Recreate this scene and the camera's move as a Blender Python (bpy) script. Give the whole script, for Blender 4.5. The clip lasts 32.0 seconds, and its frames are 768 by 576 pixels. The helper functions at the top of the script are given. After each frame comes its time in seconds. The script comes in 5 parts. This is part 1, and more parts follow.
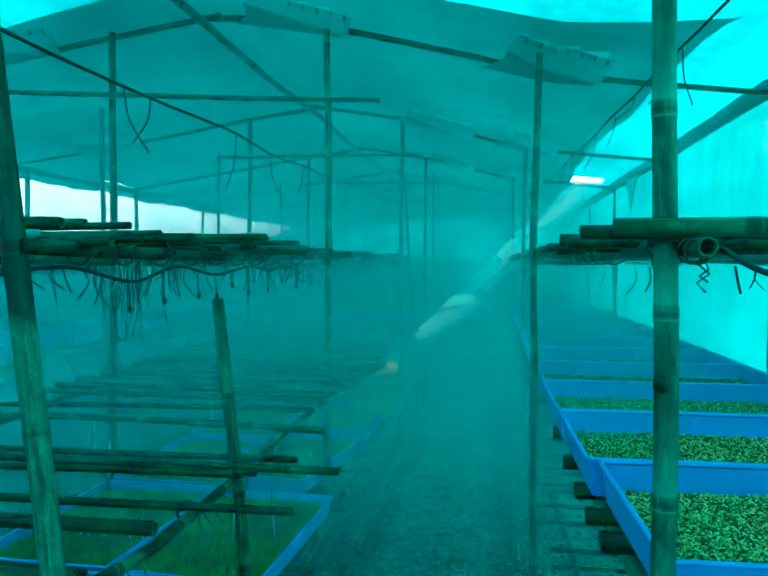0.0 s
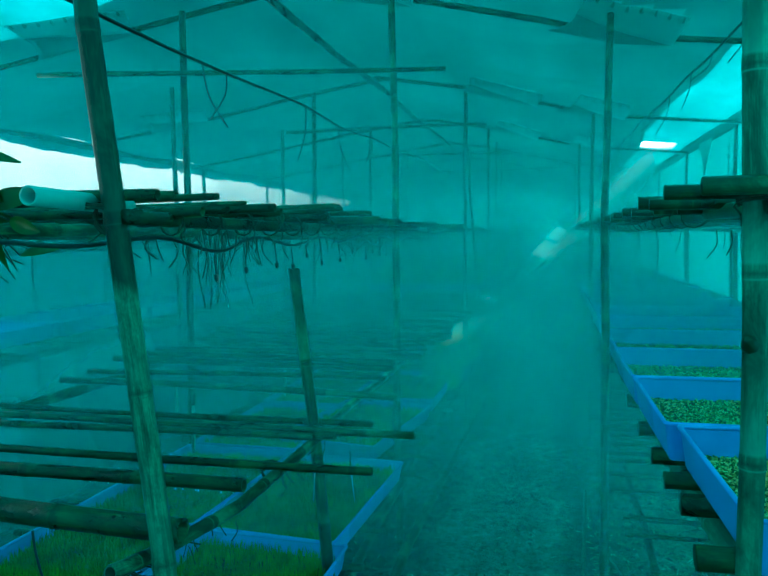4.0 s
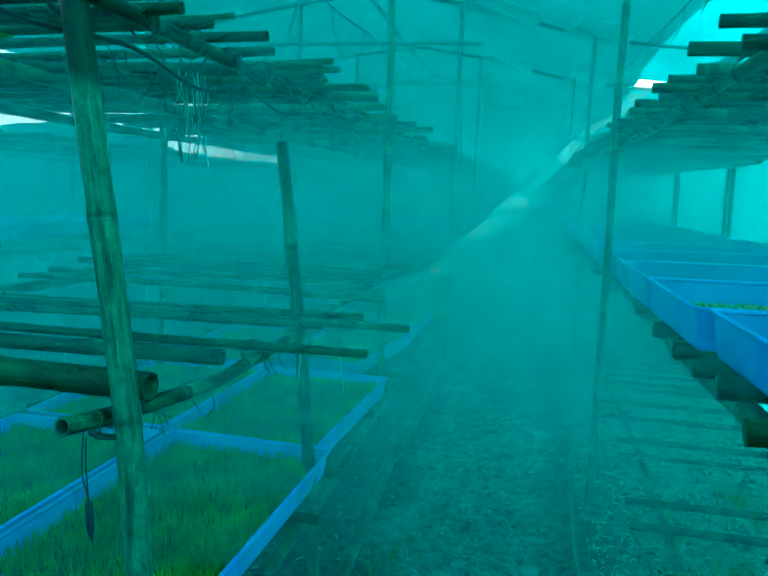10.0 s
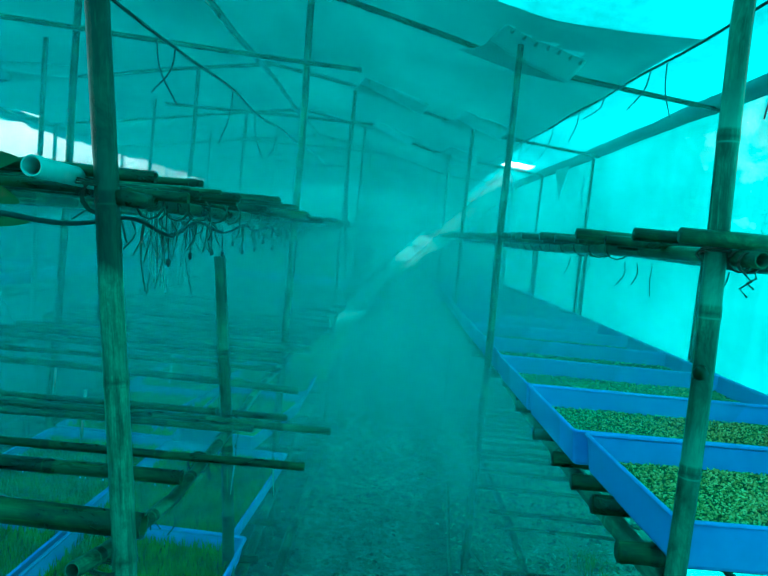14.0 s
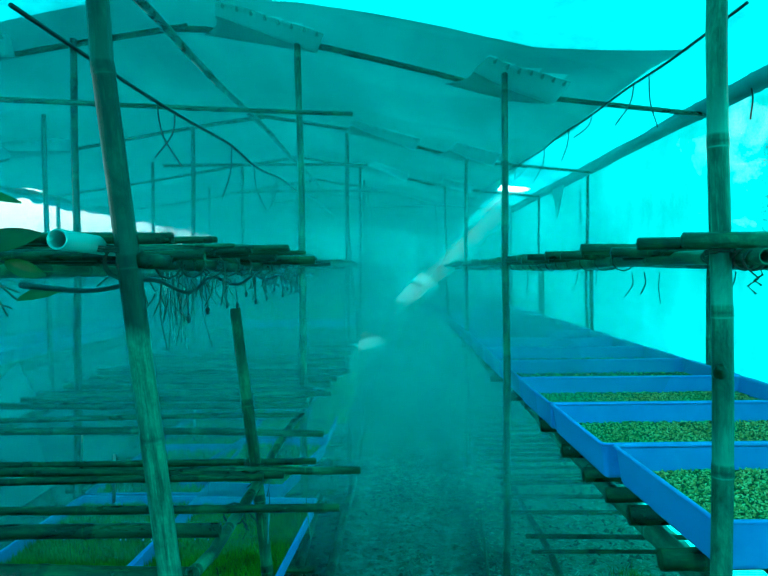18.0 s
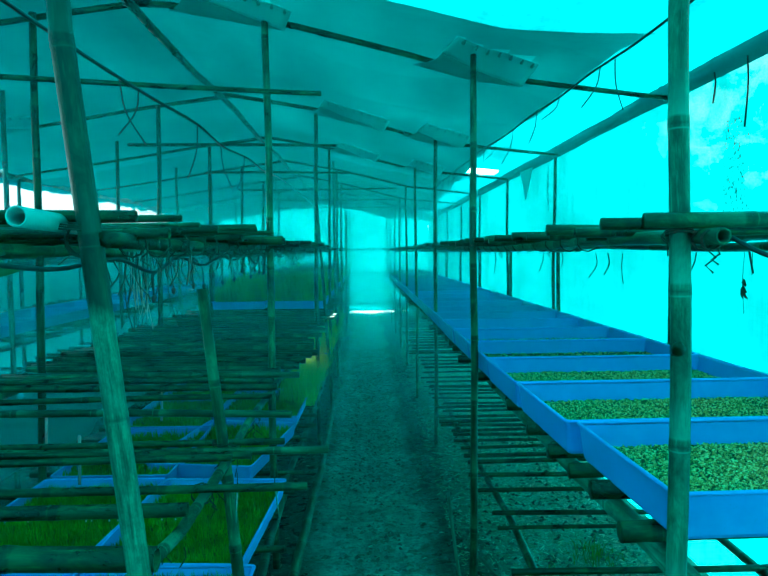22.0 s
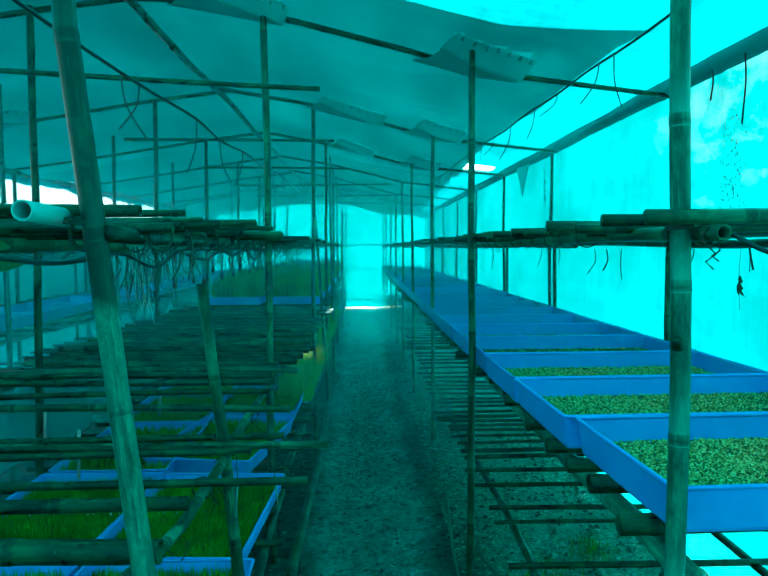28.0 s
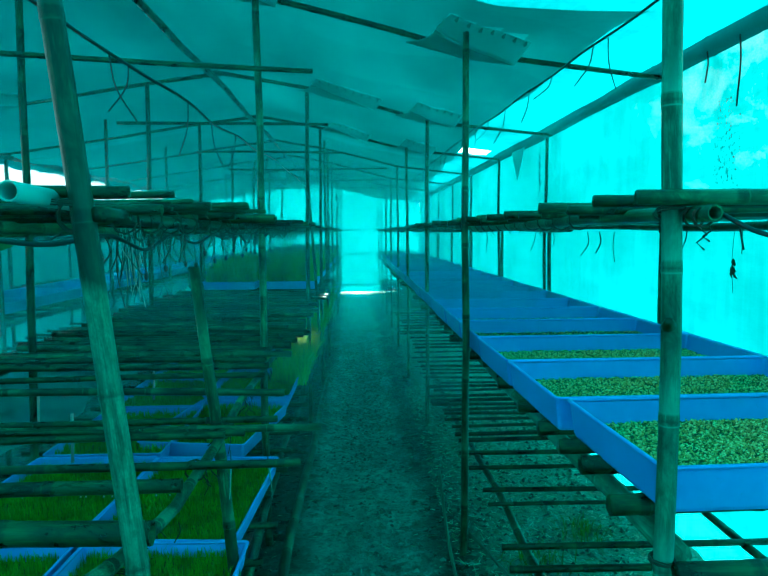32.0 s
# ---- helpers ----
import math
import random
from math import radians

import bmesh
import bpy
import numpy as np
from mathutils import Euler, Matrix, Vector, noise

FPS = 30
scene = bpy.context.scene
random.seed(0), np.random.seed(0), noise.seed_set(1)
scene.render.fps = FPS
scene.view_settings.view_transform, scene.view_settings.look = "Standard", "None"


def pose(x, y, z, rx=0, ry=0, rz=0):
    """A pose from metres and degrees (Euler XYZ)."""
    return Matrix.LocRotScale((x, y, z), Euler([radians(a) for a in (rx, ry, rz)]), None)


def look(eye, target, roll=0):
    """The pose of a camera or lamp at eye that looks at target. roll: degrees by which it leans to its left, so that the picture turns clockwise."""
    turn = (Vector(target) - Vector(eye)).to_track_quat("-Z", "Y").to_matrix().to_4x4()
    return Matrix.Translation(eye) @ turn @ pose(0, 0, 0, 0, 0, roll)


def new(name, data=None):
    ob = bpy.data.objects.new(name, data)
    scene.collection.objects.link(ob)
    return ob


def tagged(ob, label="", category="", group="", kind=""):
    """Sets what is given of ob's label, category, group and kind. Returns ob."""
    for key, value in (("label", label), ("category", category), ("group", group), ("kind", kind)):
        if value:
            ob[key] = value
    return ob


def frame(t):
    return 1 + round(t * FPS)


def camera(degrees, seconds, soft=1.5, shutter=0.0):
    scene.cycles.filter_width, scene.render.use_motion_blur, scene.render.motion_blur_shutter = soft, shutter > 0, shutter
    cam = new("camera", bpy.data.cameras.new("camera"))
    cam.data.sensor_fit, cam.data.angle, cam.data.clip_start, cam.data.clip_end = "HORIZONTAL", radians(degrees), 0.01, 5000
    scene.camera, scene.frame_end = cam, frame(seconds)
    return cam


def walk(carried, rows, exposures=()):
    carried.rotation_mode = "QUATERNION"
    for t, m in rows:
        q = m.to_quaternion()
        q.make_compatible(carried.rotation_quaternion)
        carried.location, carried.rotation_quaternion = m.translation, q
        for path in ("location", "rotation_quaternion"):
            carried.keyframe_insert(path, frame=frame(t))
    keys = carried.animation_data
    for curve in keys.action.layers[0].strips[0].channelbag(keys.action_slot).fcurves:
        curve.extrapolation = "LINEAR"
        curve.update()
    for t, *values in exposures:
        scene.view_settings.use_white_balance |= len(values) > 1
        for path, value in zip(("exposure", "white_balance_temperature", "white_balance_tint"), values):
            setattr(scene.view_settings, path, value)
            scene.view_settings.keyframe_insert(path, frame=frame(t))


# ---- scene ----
cam = camera(58.5, 32.0)
PATH = [
    (0, (0.095, 0.186, 1.552), (-0.212, 2.161, 1.482), 0.1),
    (0.5, (0.084, 0.165, 1.545), (-0.199, 2.144, 1.475), 1.3),
    (1, (0.141, 0.158, 1.55), (0.281, 2.153, 1.494), 1.6),
    (1.5, (0.18, 0.15, 1.551), (0.494, 2.124, 1.464), -0.5),
    (2, (0.174, 0.147, 1.55), (0.469, 2.122, 1.443), -0.4),
    (2.5, (0.164, 0.158, 1.548), (0.356, 2.146, 1.42), -0.6),
    (3, (0.136, 0.159, 1.543), (0.014, 2.149, 1.378), -0.9),
    (3.5, (0.099, 0.148, 1.54), (-0.23, 2.114, 1.39), -1.2),
    (5.5, (0.011, 0.222, 1.495), (-0.693, 2.086, 1.328), 1.3),
    (6, (0.025, 0.301, 1.171), (-0.446, 2.244, 1.111), 1.2),
    (6.5, (0.012, 0.363, 0.895), (-0.267, 2.338, 0.756), -1.7),
    (7, (0.007, 0.332, 0.901), (-0.371, 2.294, 0.807), -1.9),
    (7.5, (0.015, 0.312, 0.907), (-0.366, 2.273, 0.816), -2.0),
    (8, (0.007, 0.305, 0.916), (-0.43, 2.257, 0.92), -2.2),
    (8.5, (0.003, 0.261, 0.921), (-0.699, 2.134, 0.936), -2.6),
    (9, (-0.005, 0.26, 0.922), (-0.653, 2.151, 0.951), -1.9),
    (9.5, (-0.017, 0.317, 0.953), (-0.47, 2.265, 0.976), 0.3),
    (10, (-0.034, 0.308, 1.319), (-0.435, 2.247, 1.04), 1.7),
    (10.5, (-0.11, 0.206, 1.519), (-0.256, 2.188, 1.296), -0.0),
    (11, (-0.203, 0.126, 1.524), (-0.494, 2.099, 1.372), -2.3),
    (11.5, (-0.236, 0.021, 1.564), (-0.315, 2.013, 1.406), 1.3),
    (12, (-0.258, 0.025, 1.566), (-0.335, 2.023, 1.505), -0.0),
    (12.5, (-0.26, 0.076, 1.568), (-0.463, 2.063, 1.475), 0.2),
    (13, (-0.231, 0.065, 1.578), (-0.353, 2.059, 1.486), 3.7),
    (13.5, (-0.212, 0.076, 1.569), (-0.211, 2.068, 1.394), 6.5),
    (15.5, (-0.185, 0.044, 1.556), (-0.256, 2.042, 1.495), -0.2),
    (16, (-0.184, 0.047, 1.554), (-0.212, 2.046, 1.483), -0.8),
    (16.5, (-0.176, 0.047, 1.548), (-0.169, 2.046, 1.47), -0.8),
    (17, (-0.173, 0.052, 1.545), (-0.137, 2.049, 1.441), -1.7),
    (17.5, (-0.195, 0.05, 1.556), (-0.222, 2.047, 1.448), -1.0),
    (18, (-0.218, 0.036, 1.56), (-0.252, 2.035, 1.507), -0.6),
    (18.5, (-0.212, 0.033, 1.557), (-0.17, 2.032, 1.487), -0.3),
    (19, (-0.215, 0.029, 1.558), (-0.19, 2.027, 1.481), 0.6),
    (19.5, (-0.212, 0.032, 1.559), (-0.156, 2.029, 1.458), 0.5),
    (20, (-0.211, 0.031, 1.554), (-0.22, 2.028, 1.46), 0.1),
    (20.5, (-0.21, 0.033, 1.555), (-0.159, 2.03, 1.45), -0.3),
    (21, (-0.212, 0.033, 1.556), (-0.148, 2.029, 1.446), -0.4),
    (21.5, (-0.211, 0.029, 1.556), (-0.151, 2.025, 1.449), -0.6),
    (22, (-0.212, 0.031, 1.554), (-0.159, 2.028, 1.449), -0.5),
    (22.5, (-0.215, 0.028, 1.556), (-0.157, 2.024, 1.45), -0.2),
    (23, (-0.216, 0.029, 1.556), (-0.17, 2.027, 1.458), 0.1),
    (23.5, (-0.22, 0.025, 1.557), (-0.182, 2.022, 1.467), -0.3),
    (24, (-0.219, 0.025, 1.557), (-0.172, 2.023, 1.466), -0.7),
    (24.5, (-0.218, 0.023, 1.557), (-0.172, 2.021, 1.475), -0.5),
    (26.5, (-0.221, 0.027, 1.554), (-0.194, 2.023, 1.443), -0.9),
    (27, (-0.219, 0.026, 1.551), (-0.186, 2.023, 1.437), -1.0),
    (27.5, (-0.219, 0.026, 1.55), (-0.17, 2.021, 1.417), -1.2),
    (28, (-0.226, 0.024, 1.553), (-0.159, 2.02, 1.436), -0.3),
    (28.5, (-0.228, 0.023, 1.554), (-0.184, 2.019, 1.434), 0.2),
    (29, (-0.232, 0.027, 1.55), (-0.203, 2.022, 1.408), 0.5),
    (29.5, (-0.231, 0.025, 1.55), (-0.192, 2.019, 1.408), 0.7),
    (30, (-0.233, 0.031, 1.548), (-0.189, 2.023, 1.385), 1.0),
    (30.5, (-0.225, 0.031, 1.548), (-0.163, 2.023, 1.379), 0.7),
    (31, (-0.226, 0.031, 1.548), (-0.161, 2.022, 1.369), 0.8),
    (31.5, (-0.224, 0.031, 1.549), (-0.146, 2.022, 1.379), 0.5),
    (32, (-0.217, 0.027, 1.546), (-0.138, 2.019, 1.386), -0.4),
]
walk(cam, [(t, look(eye, target, roll)) for t, eye, target, roll in PATH], [(0, 3.40, 6000, -4), (0.6, 3.32, 6000, -4), (1.3, 3.00, 6000, -4), (2.2, 2.90, 6000, -4), (3.2, 2.98, 6000, -4), (5.5, 3.38, 6000, -4), (6.4, 3.54, 6000, -4), (9.4, 3.52, 6000, -4), (10.3, 3.44, 6000, -4), (16, 3.52, 6000, -4), (20, 3.68, 6000, -4), (23, 3.63, 6000, -4), (32, 3.50, 6000, -4)])

# ---- light, sky and exposure ----
world = bpy.data.worlds.new("sky")
scene.world = world
scene.cycles.transparent_max_bounces = 32      # the mist hangs in many thin layers
world.use_nodes = True
_wn = world.node_tree
_sky = _wn.nodes.new("ShaderNodeTexSky")
_sky.sky_type = "NISHITA"
_sky.sun_disc = False
_sky.sun_elevation, _sky.sun_rotation = radians(35), radians(45)
_sky.air_density, _sky.dust_density = 1.0, 3.0
_bg = _wn.nodes["Background"]
_bg.inputs["Strength"].default_value = 0.15
_wn.links.new(_sky.outputs["Color"], _bg.inputs["Color"])

_sun = bpy.data.lights.new("sun", "SUN")
_sun.energy, _sun.angle, _sun.color = 4.6, radians(0.6), (1.0, 0.96, 0.9)
sun = new("sun", _sun)
sun.matrix_world = look((4.0, 3.9, 4.0), (0, 0, 0))


# ---- materials ----
class Mat:
    """A small builder of node materials."""

    def __init__(self, name):
        self.m = bpy.data.materials.new(name)
        self.m.use_nodes = True
        self.t = self.m.node_tree
        self.n = self.t.nodes
        self.b = self.n["Principled BSDF"]
        self.out = self.n["Material Output"]
        self.co = self.n.new("ShaderNodeTexCoord")

    def link(self, a, b):
        self.t.links.new(a, b)

    def noise(self, scale, detail=4.0, rough=0.6, stretch=(1, 1, 1), space="Object", distort=0.0):
        mp = self.n.new("ShaderNodeMapping")
        mp.inputs["Scale"].default_value = stretch
        self.link(self.attr("pole") if space == "pole" else self.co.outputs[space], mp.inputs["Vector"])
        k = self.n.new("ShaderNodeTexNoise")
        k.inputs["Scale"].default_value = scale
        k.inputs["Detail"].default_value = detail
        k.inputs["Roughness"].default_value = rough
        k.inputs["Distortion"].default_value = distort
        self.link(mp.outputs["Vector"], k.inputs["Vector"])
        return k.outputs["Fac"]

    def attr(self, name, out="Vector"):
        k = self.n.new("ShaderNodeAttribute")
        k.attribute_name = name
        return k.outputs[out]

    def ramp(self, fac, *stops):
        r = self.n.new("ShaderNodeValToRGB")
        e = r.color_ramp.elements
        while len(e) < len(stops):
            e.new(0.5)
        for el, (p, c) in zip(e, stops):
            el.position = p
            el.color = (*c, 1) if len(c) == 3 else c
        self.link(fac, r.inputs["Fac"])
        return r.outputs["Color"]

    def mix(self, fac, a, b, mode="MIX"):
        x = self.n.new("ShaderNodeMix")
        x.data_type, x.blend_type = "RGBA", mode
        for sock, v in ((x.inputs[0], fac), (x.inputs[6], a), (x.inputs[7], b)):
            if isinstance(v, (int, float)):
                sock.default_value = v
            elif isinstance(v, tuple):
                sock.default_value = (*v, 1)
            else:
                self.link(v, sock)
        return x.outputs[2]

    def math(self, op, a, b=0.0):
        x = self.n.new("ShaderNodeMath")
        x.operation = op
        for sock, v in zip(x.inputs, (a, b)):
            if isinstance(v, (int, float)):
                sock.default_value = v
            else:
                self.link(v, sock)
        return x.outputs[0]

    def rnd(self):
        return self.n.new("ShaderNodeObjectInfo").outputs["Random"]

    def island(self):
        return self.n.new("ShaderNodeNewGeometry").outputs["Random Per Island"]

    def bump(self, height, strength=0.3, distance=0.01):
        k = self.n.new("ShaderNodeBump")
        k.inputs["Strength"].default_value = strength
        k.inputs["Distance"].default_value = distance
        self.link(height, k.inputs["Height"])
        self.link(k.outputs["Normal"], self.b.inputs["Normal"])
        return k.outputs["Normal"]

    def base(self, colour, rough=0.6, metal=0.0, spec=0.5):
        if isinstance(colour, tuple):
            self.b.inputs["Base Color"].default_value = (*colour, 1)
        else:
            self.link(colour, self.b.inputs["Base Color"])
        if isinstance(rough, (int, float)):
            self.b.inputs["Roughness"].default_value = rough
        else:
            self.link(rough, self.b.inputs["Roughness"])
        self.b.inputs["Metallic"].default_value = metal
        self.b.inputs["Specular IOR Level"].default_value = spec
        return self.m


def bamboo_material(name, pale, mid, dark, rough=0.5, bare=None):
    """Culm skin: long grain, blotches, dark rings with a pale bloom at the joints, worn streaks."""
    k = Mat(name)
    grain = k.noise(95, 5, 0.7, (1, 1, 0.07), "pole")
    blot = k.noise(9, 5, 0.72, (2.2, 2.2, 1), "pole", 0.6)
    mould = k.noise(110, 6, 0.8, (1, 1, 0.6), "pole", 0.5)
    c = k.ramp(blot, (0.34, dark), (0.5, mid), (0.66, pale))
    if bare:
        # the sheath is worn off below this height, and the culm is pale and speckled
        sep = k.n.new("ShaderNodeSeparateXYZ")
        k.link(k.co.outputs["Object"], sep.inputs[0])
        h = k.math("ADD", sep.outputs["Z"], k.math("MULTIPLY", k.math("SUBTRACT", blot, 0.5), 0.10))
        low = k.ramp(k.math("MULTIPLY", k.math("SUBTRACT", bare, h), 28.0), (0.0, (0, 0, 0)), (1.0, (1, 1, 1)))
        c = k.mix(low, c, k.ramp(k.noise(38, 6, 0.75, (1, 1, 0.8), "pole"), (0.34, (0.025, 0.115, 0.080)), (0.64, (0.085, 0.33, 0.24))))
    c = k.mix(k.ramp(grain, (0.36, (0.75, 0.75, 0.75)), (0.56, (0, 0, 0))), c, tuple(x * 0.35 for x in mid))
    c = k.mix(k.ramp(mould, (0.60, (0, 0, 0)), (0.70, (0.6, 0.6, 0.6))), c, (0.006, 0.014, 0.010))
    streak = k.noise(26, 4, 0.6, (2.4, 2.4, 0.16), "pole")
    c = k.mix(k.ramp(streak, (0.62, (0, 0, 0)), (0.70, (0.6, 0.6, 0.6))), c, tuple(min(0.7, x * 1.5) for x in pale))
    tone = k.ramp(k.rnd(), (0.0, (0.45, 0.6, 0.5)), (0.5, (0.7, 0.9, 0.75)), (1.0, (0.9, 1.15, 0.95)))
    c = k.mix(1.0, c, tone, "MULTIPLY")
    ring = k.attr("joint", "Fac")
    c = k.mix(k.math("MULTIPLY", k.ramp(ring, (0.55, (0, 0, 0)), (0.95, (1, 1, 1))), 0.5), c, (0.004, 0.010, 0.008))
    c = k.mix(k.math("MULTIPLY", k.ramp(ring, (0.12, (0, 0, 0)), (0.32, (1, 1, 1)), (0.5, (0, 0, 0))), 0.45), c, tuple(min(0.7, x * 1.3) for x in pale))
    k.bump(k.mix(0.5, grain, mould), 0.7, 0.004)
    k.b.inputs["Specular Tint"].default_value = (0.25, 1.0, 0.85, 1)
    return k.base(c, k.math("ADD", k.math("MULTIPLY", blot, 0.45), rough - 0.3), spec=0.45)


BAMBOO = bamboo_material("bamboo_weathered", (0.030, 0.21, 0.105), (0.009, 0.068, 0.033), (0.002, 0.012, 0.007), 0.42)
BAMBOO_WORN = bamboo_material("bamboo_half_bare", (0.007, 0.075, 0.050), (0.002, 0.030, 0.020), (0.001, 0.007, 0.004), 0.42, 1.47)
BAMBOO_PALE = bamboo_material("bamboo_pale", (0.06, 0.37, 0.27), (0.026, 0.19, 0.138), (0.006, 0.050, 0.036), 0.48)
BAMBOO_MOSSY = bamboo_material("bamboo_mossy_flaking", (0.13, 0.34, 0.20), (0.010, 0.055, 0.032), (0.002, 0.010, 0.005), 0.5)
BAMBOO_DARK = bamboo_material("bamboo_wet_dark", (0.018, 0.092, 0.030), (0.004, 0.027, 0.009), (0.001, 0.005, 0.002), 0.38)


def blue_plastic():
    k = Mat("blue_moulded_plastic")
    n = k.noise(6, 5, 0.7)
    c = k.ramp(n, (0.3, (0.018, 0.29, 0.80)), (0.7, (0.04, 0.38, 0.92)))
    dirt = k.ramp(k.noise(38, 5, 0.75), (0.62, (0, 0, 0)), (0.72, (1, 1, 1)))
    c = k.mix(k.math("MULTIPLY", dirt, 0.25), c, (0.12, 0.16, 0.2))
    c = k.mix(1.0, c, k.ramp(k.rnd(), (0, (0.85, 0.85, 0.85)), (1, (1.1, 1.1, 1.1))), "MULTIPLY")
    k.bump(k.noise(90, 3), 0.08, 0.002)
    k.b.inputs["Subsurface Weight"].default_value = 0.0
    return k.base(c, k.ramp(n, (0.3, (0.3, 0.3, 0.3)), (0.7, (0.5, 0.5, 0.5))), spec=0.5)


def sheet_material(name, through_col, surface_col, share, weave=120.0, stains=0.25, worn=None):
    """A thin woven plastic sheet: light shines through it, tinted."""
    k = Mat(name)
    k.n.remove(k.b)
    big = k.noise(0.9, 5, 0.6)
    fold = k.noise(2.2, 4, 0.55, (1, 0.35, 1))
    crease = k.noise(3.5, 5, 0.7, (1, 0.12, 1), distort=0.8)
    streak = k.noise(11, 4, 0.7, (1, 1, 0.08))
    fold = k.mix(0.45, fold, k.mix(0.5, crease, streak))
    spots = k.ramp(k.noise(23, 6, 0.75), (0.64, (0, 0, 0)), (0.74, (1, 1, 1)))
    tone = k.ramp(k.mix(0.6, big, fold), (0.36, (1 - stains, 1 - stains, 1 - stains)), (0.62, (1, 1, 1)))
    tcol = k.mix(1.0, through_col, tone, "MULTIPLY")
    fine = k.ramp(k.noise(weave, 3, 0.7, (1, 1, 1.7)), (0.36, (0.78, 0.78, 0.78)), (0.62, (1.08, 1.08, 1.08)))
    tcol = k.mix(1.0, tcol, fine, "MULTIPLY")
    tcol = k.mix(k.math("MULTIPLY", spots, 0.35), tcol, (0.0, 0.08, 0.08))
    if worn:
        tcol = worn(k, tcol)
    scol = k.mix(1.0, surface_col, tone, "MULTIPLY")
    tr, di = (k.n.new("ShaderNodeBsdf" + s) for s in ("Translucent", "Diffuse"))
    k.link(tcol, tr.inputs["Color"])
    k.link(scol, di.inputs["Color"])
    bp = k.n.new("ShaderNodeBump")
    bp.inputs["Strength"].default_value, bp.inputs["Distance"].default_value = 0.35, 0.02
    k.link(fold, bp.inputs["Height"])
    for s in (tr, di):
        k.link(bp.outputs["Normal"], s.inputs["Normal"])
    m1 = k.n.new("ShaderNodeMixShader")
    m1.inputs[0].default_value = share
    k.link(di.outputs[0], m1.inputs[1])
    k.link(tr.outputs[0], m1.inputs[2])
    k.link(m1.outputs[0], k.out.inputs["Surface"])
    return k.m


def wrinkled(k, tcol):
    """Fine wrinkles, their light and dark put into the colour, and rubbed streaks along the sheet."""
    n = k.mix(0.5, k.noise(10, 6, 0.78, (1, 0.16, 1), distort=0.9), k.noise(38, 4, 0.7, (1, 0.3, 1), distort=0.5))
    return k.mix(1.0, tcol, k.ramp(n, (0.38, (0.66, 0.66, 0.66)), (0.60, (1.10, 1.10, 1.10))), "MULTIPLY")


CANOPY = sheet_material("cyan_greenhouse_sheet", (0.004, 0.214, 0.224), (0.02, 0.78, 0.79), 0.5, stains=0.65, worn=wrinkled)


def bleached(k, tcol):
    """Sun-bleached cloudy patches, high up and near the open end, breaking up into fine flecks."""
    sep = k.n.new("ShaderNodeSeparateXYZ")
    k.link(k.co.outputs["Object"], sep.inputs[0])
    grey = lambda v: (v, v, v)
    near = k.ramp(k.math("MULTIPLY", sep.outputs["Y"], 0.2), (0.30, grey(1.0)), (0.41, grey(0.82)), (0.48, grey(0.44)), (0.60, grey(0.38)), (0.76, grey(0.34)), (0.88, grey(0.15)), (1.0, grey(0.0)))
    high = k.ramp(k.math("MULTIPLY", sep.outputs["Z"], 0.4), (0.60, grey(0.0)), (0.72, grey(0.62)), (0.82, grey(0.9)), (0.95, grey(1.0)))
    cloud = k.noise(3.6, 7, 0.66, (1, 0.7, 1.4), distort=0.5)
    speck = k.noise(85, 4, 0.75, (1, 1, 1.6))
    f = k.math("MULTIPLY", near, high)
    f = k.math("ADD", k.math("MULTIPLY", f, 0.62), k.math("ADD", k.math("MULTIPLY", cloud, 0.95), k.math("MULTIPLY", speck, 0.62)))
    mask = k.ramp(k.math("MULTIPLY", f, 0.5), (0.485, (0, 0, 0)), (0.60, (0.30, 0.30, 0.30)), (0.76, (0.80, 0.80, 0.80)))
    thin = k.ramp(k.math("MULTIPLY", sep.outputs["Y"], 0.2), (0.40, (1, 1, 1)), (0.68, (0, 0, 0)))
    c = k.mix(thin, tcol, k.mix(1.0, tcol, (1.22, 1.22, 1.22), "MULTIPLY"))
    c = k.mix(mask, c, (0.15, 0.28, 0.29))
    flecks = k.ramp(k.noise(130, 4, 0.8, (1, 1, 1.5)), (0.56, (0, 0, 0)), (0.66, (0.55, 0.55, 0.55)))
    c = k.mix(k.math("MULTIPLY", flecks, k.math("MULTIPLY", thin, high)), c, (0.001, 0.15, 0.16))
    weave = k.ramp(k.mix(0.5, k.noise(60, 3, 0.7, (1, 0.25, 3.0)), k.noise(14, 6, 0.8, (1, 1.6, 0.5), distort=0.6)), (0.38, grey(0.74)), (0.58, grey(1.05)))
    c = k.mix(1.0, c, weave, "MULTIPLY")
    # brighter strip painted along the foot in place of daylight under the hem
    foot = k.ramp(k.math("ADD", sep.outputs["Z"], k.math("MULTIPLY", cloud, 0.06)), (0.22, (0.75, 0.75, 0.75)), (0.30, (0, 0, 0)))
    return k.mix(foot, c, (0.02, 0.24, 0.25))


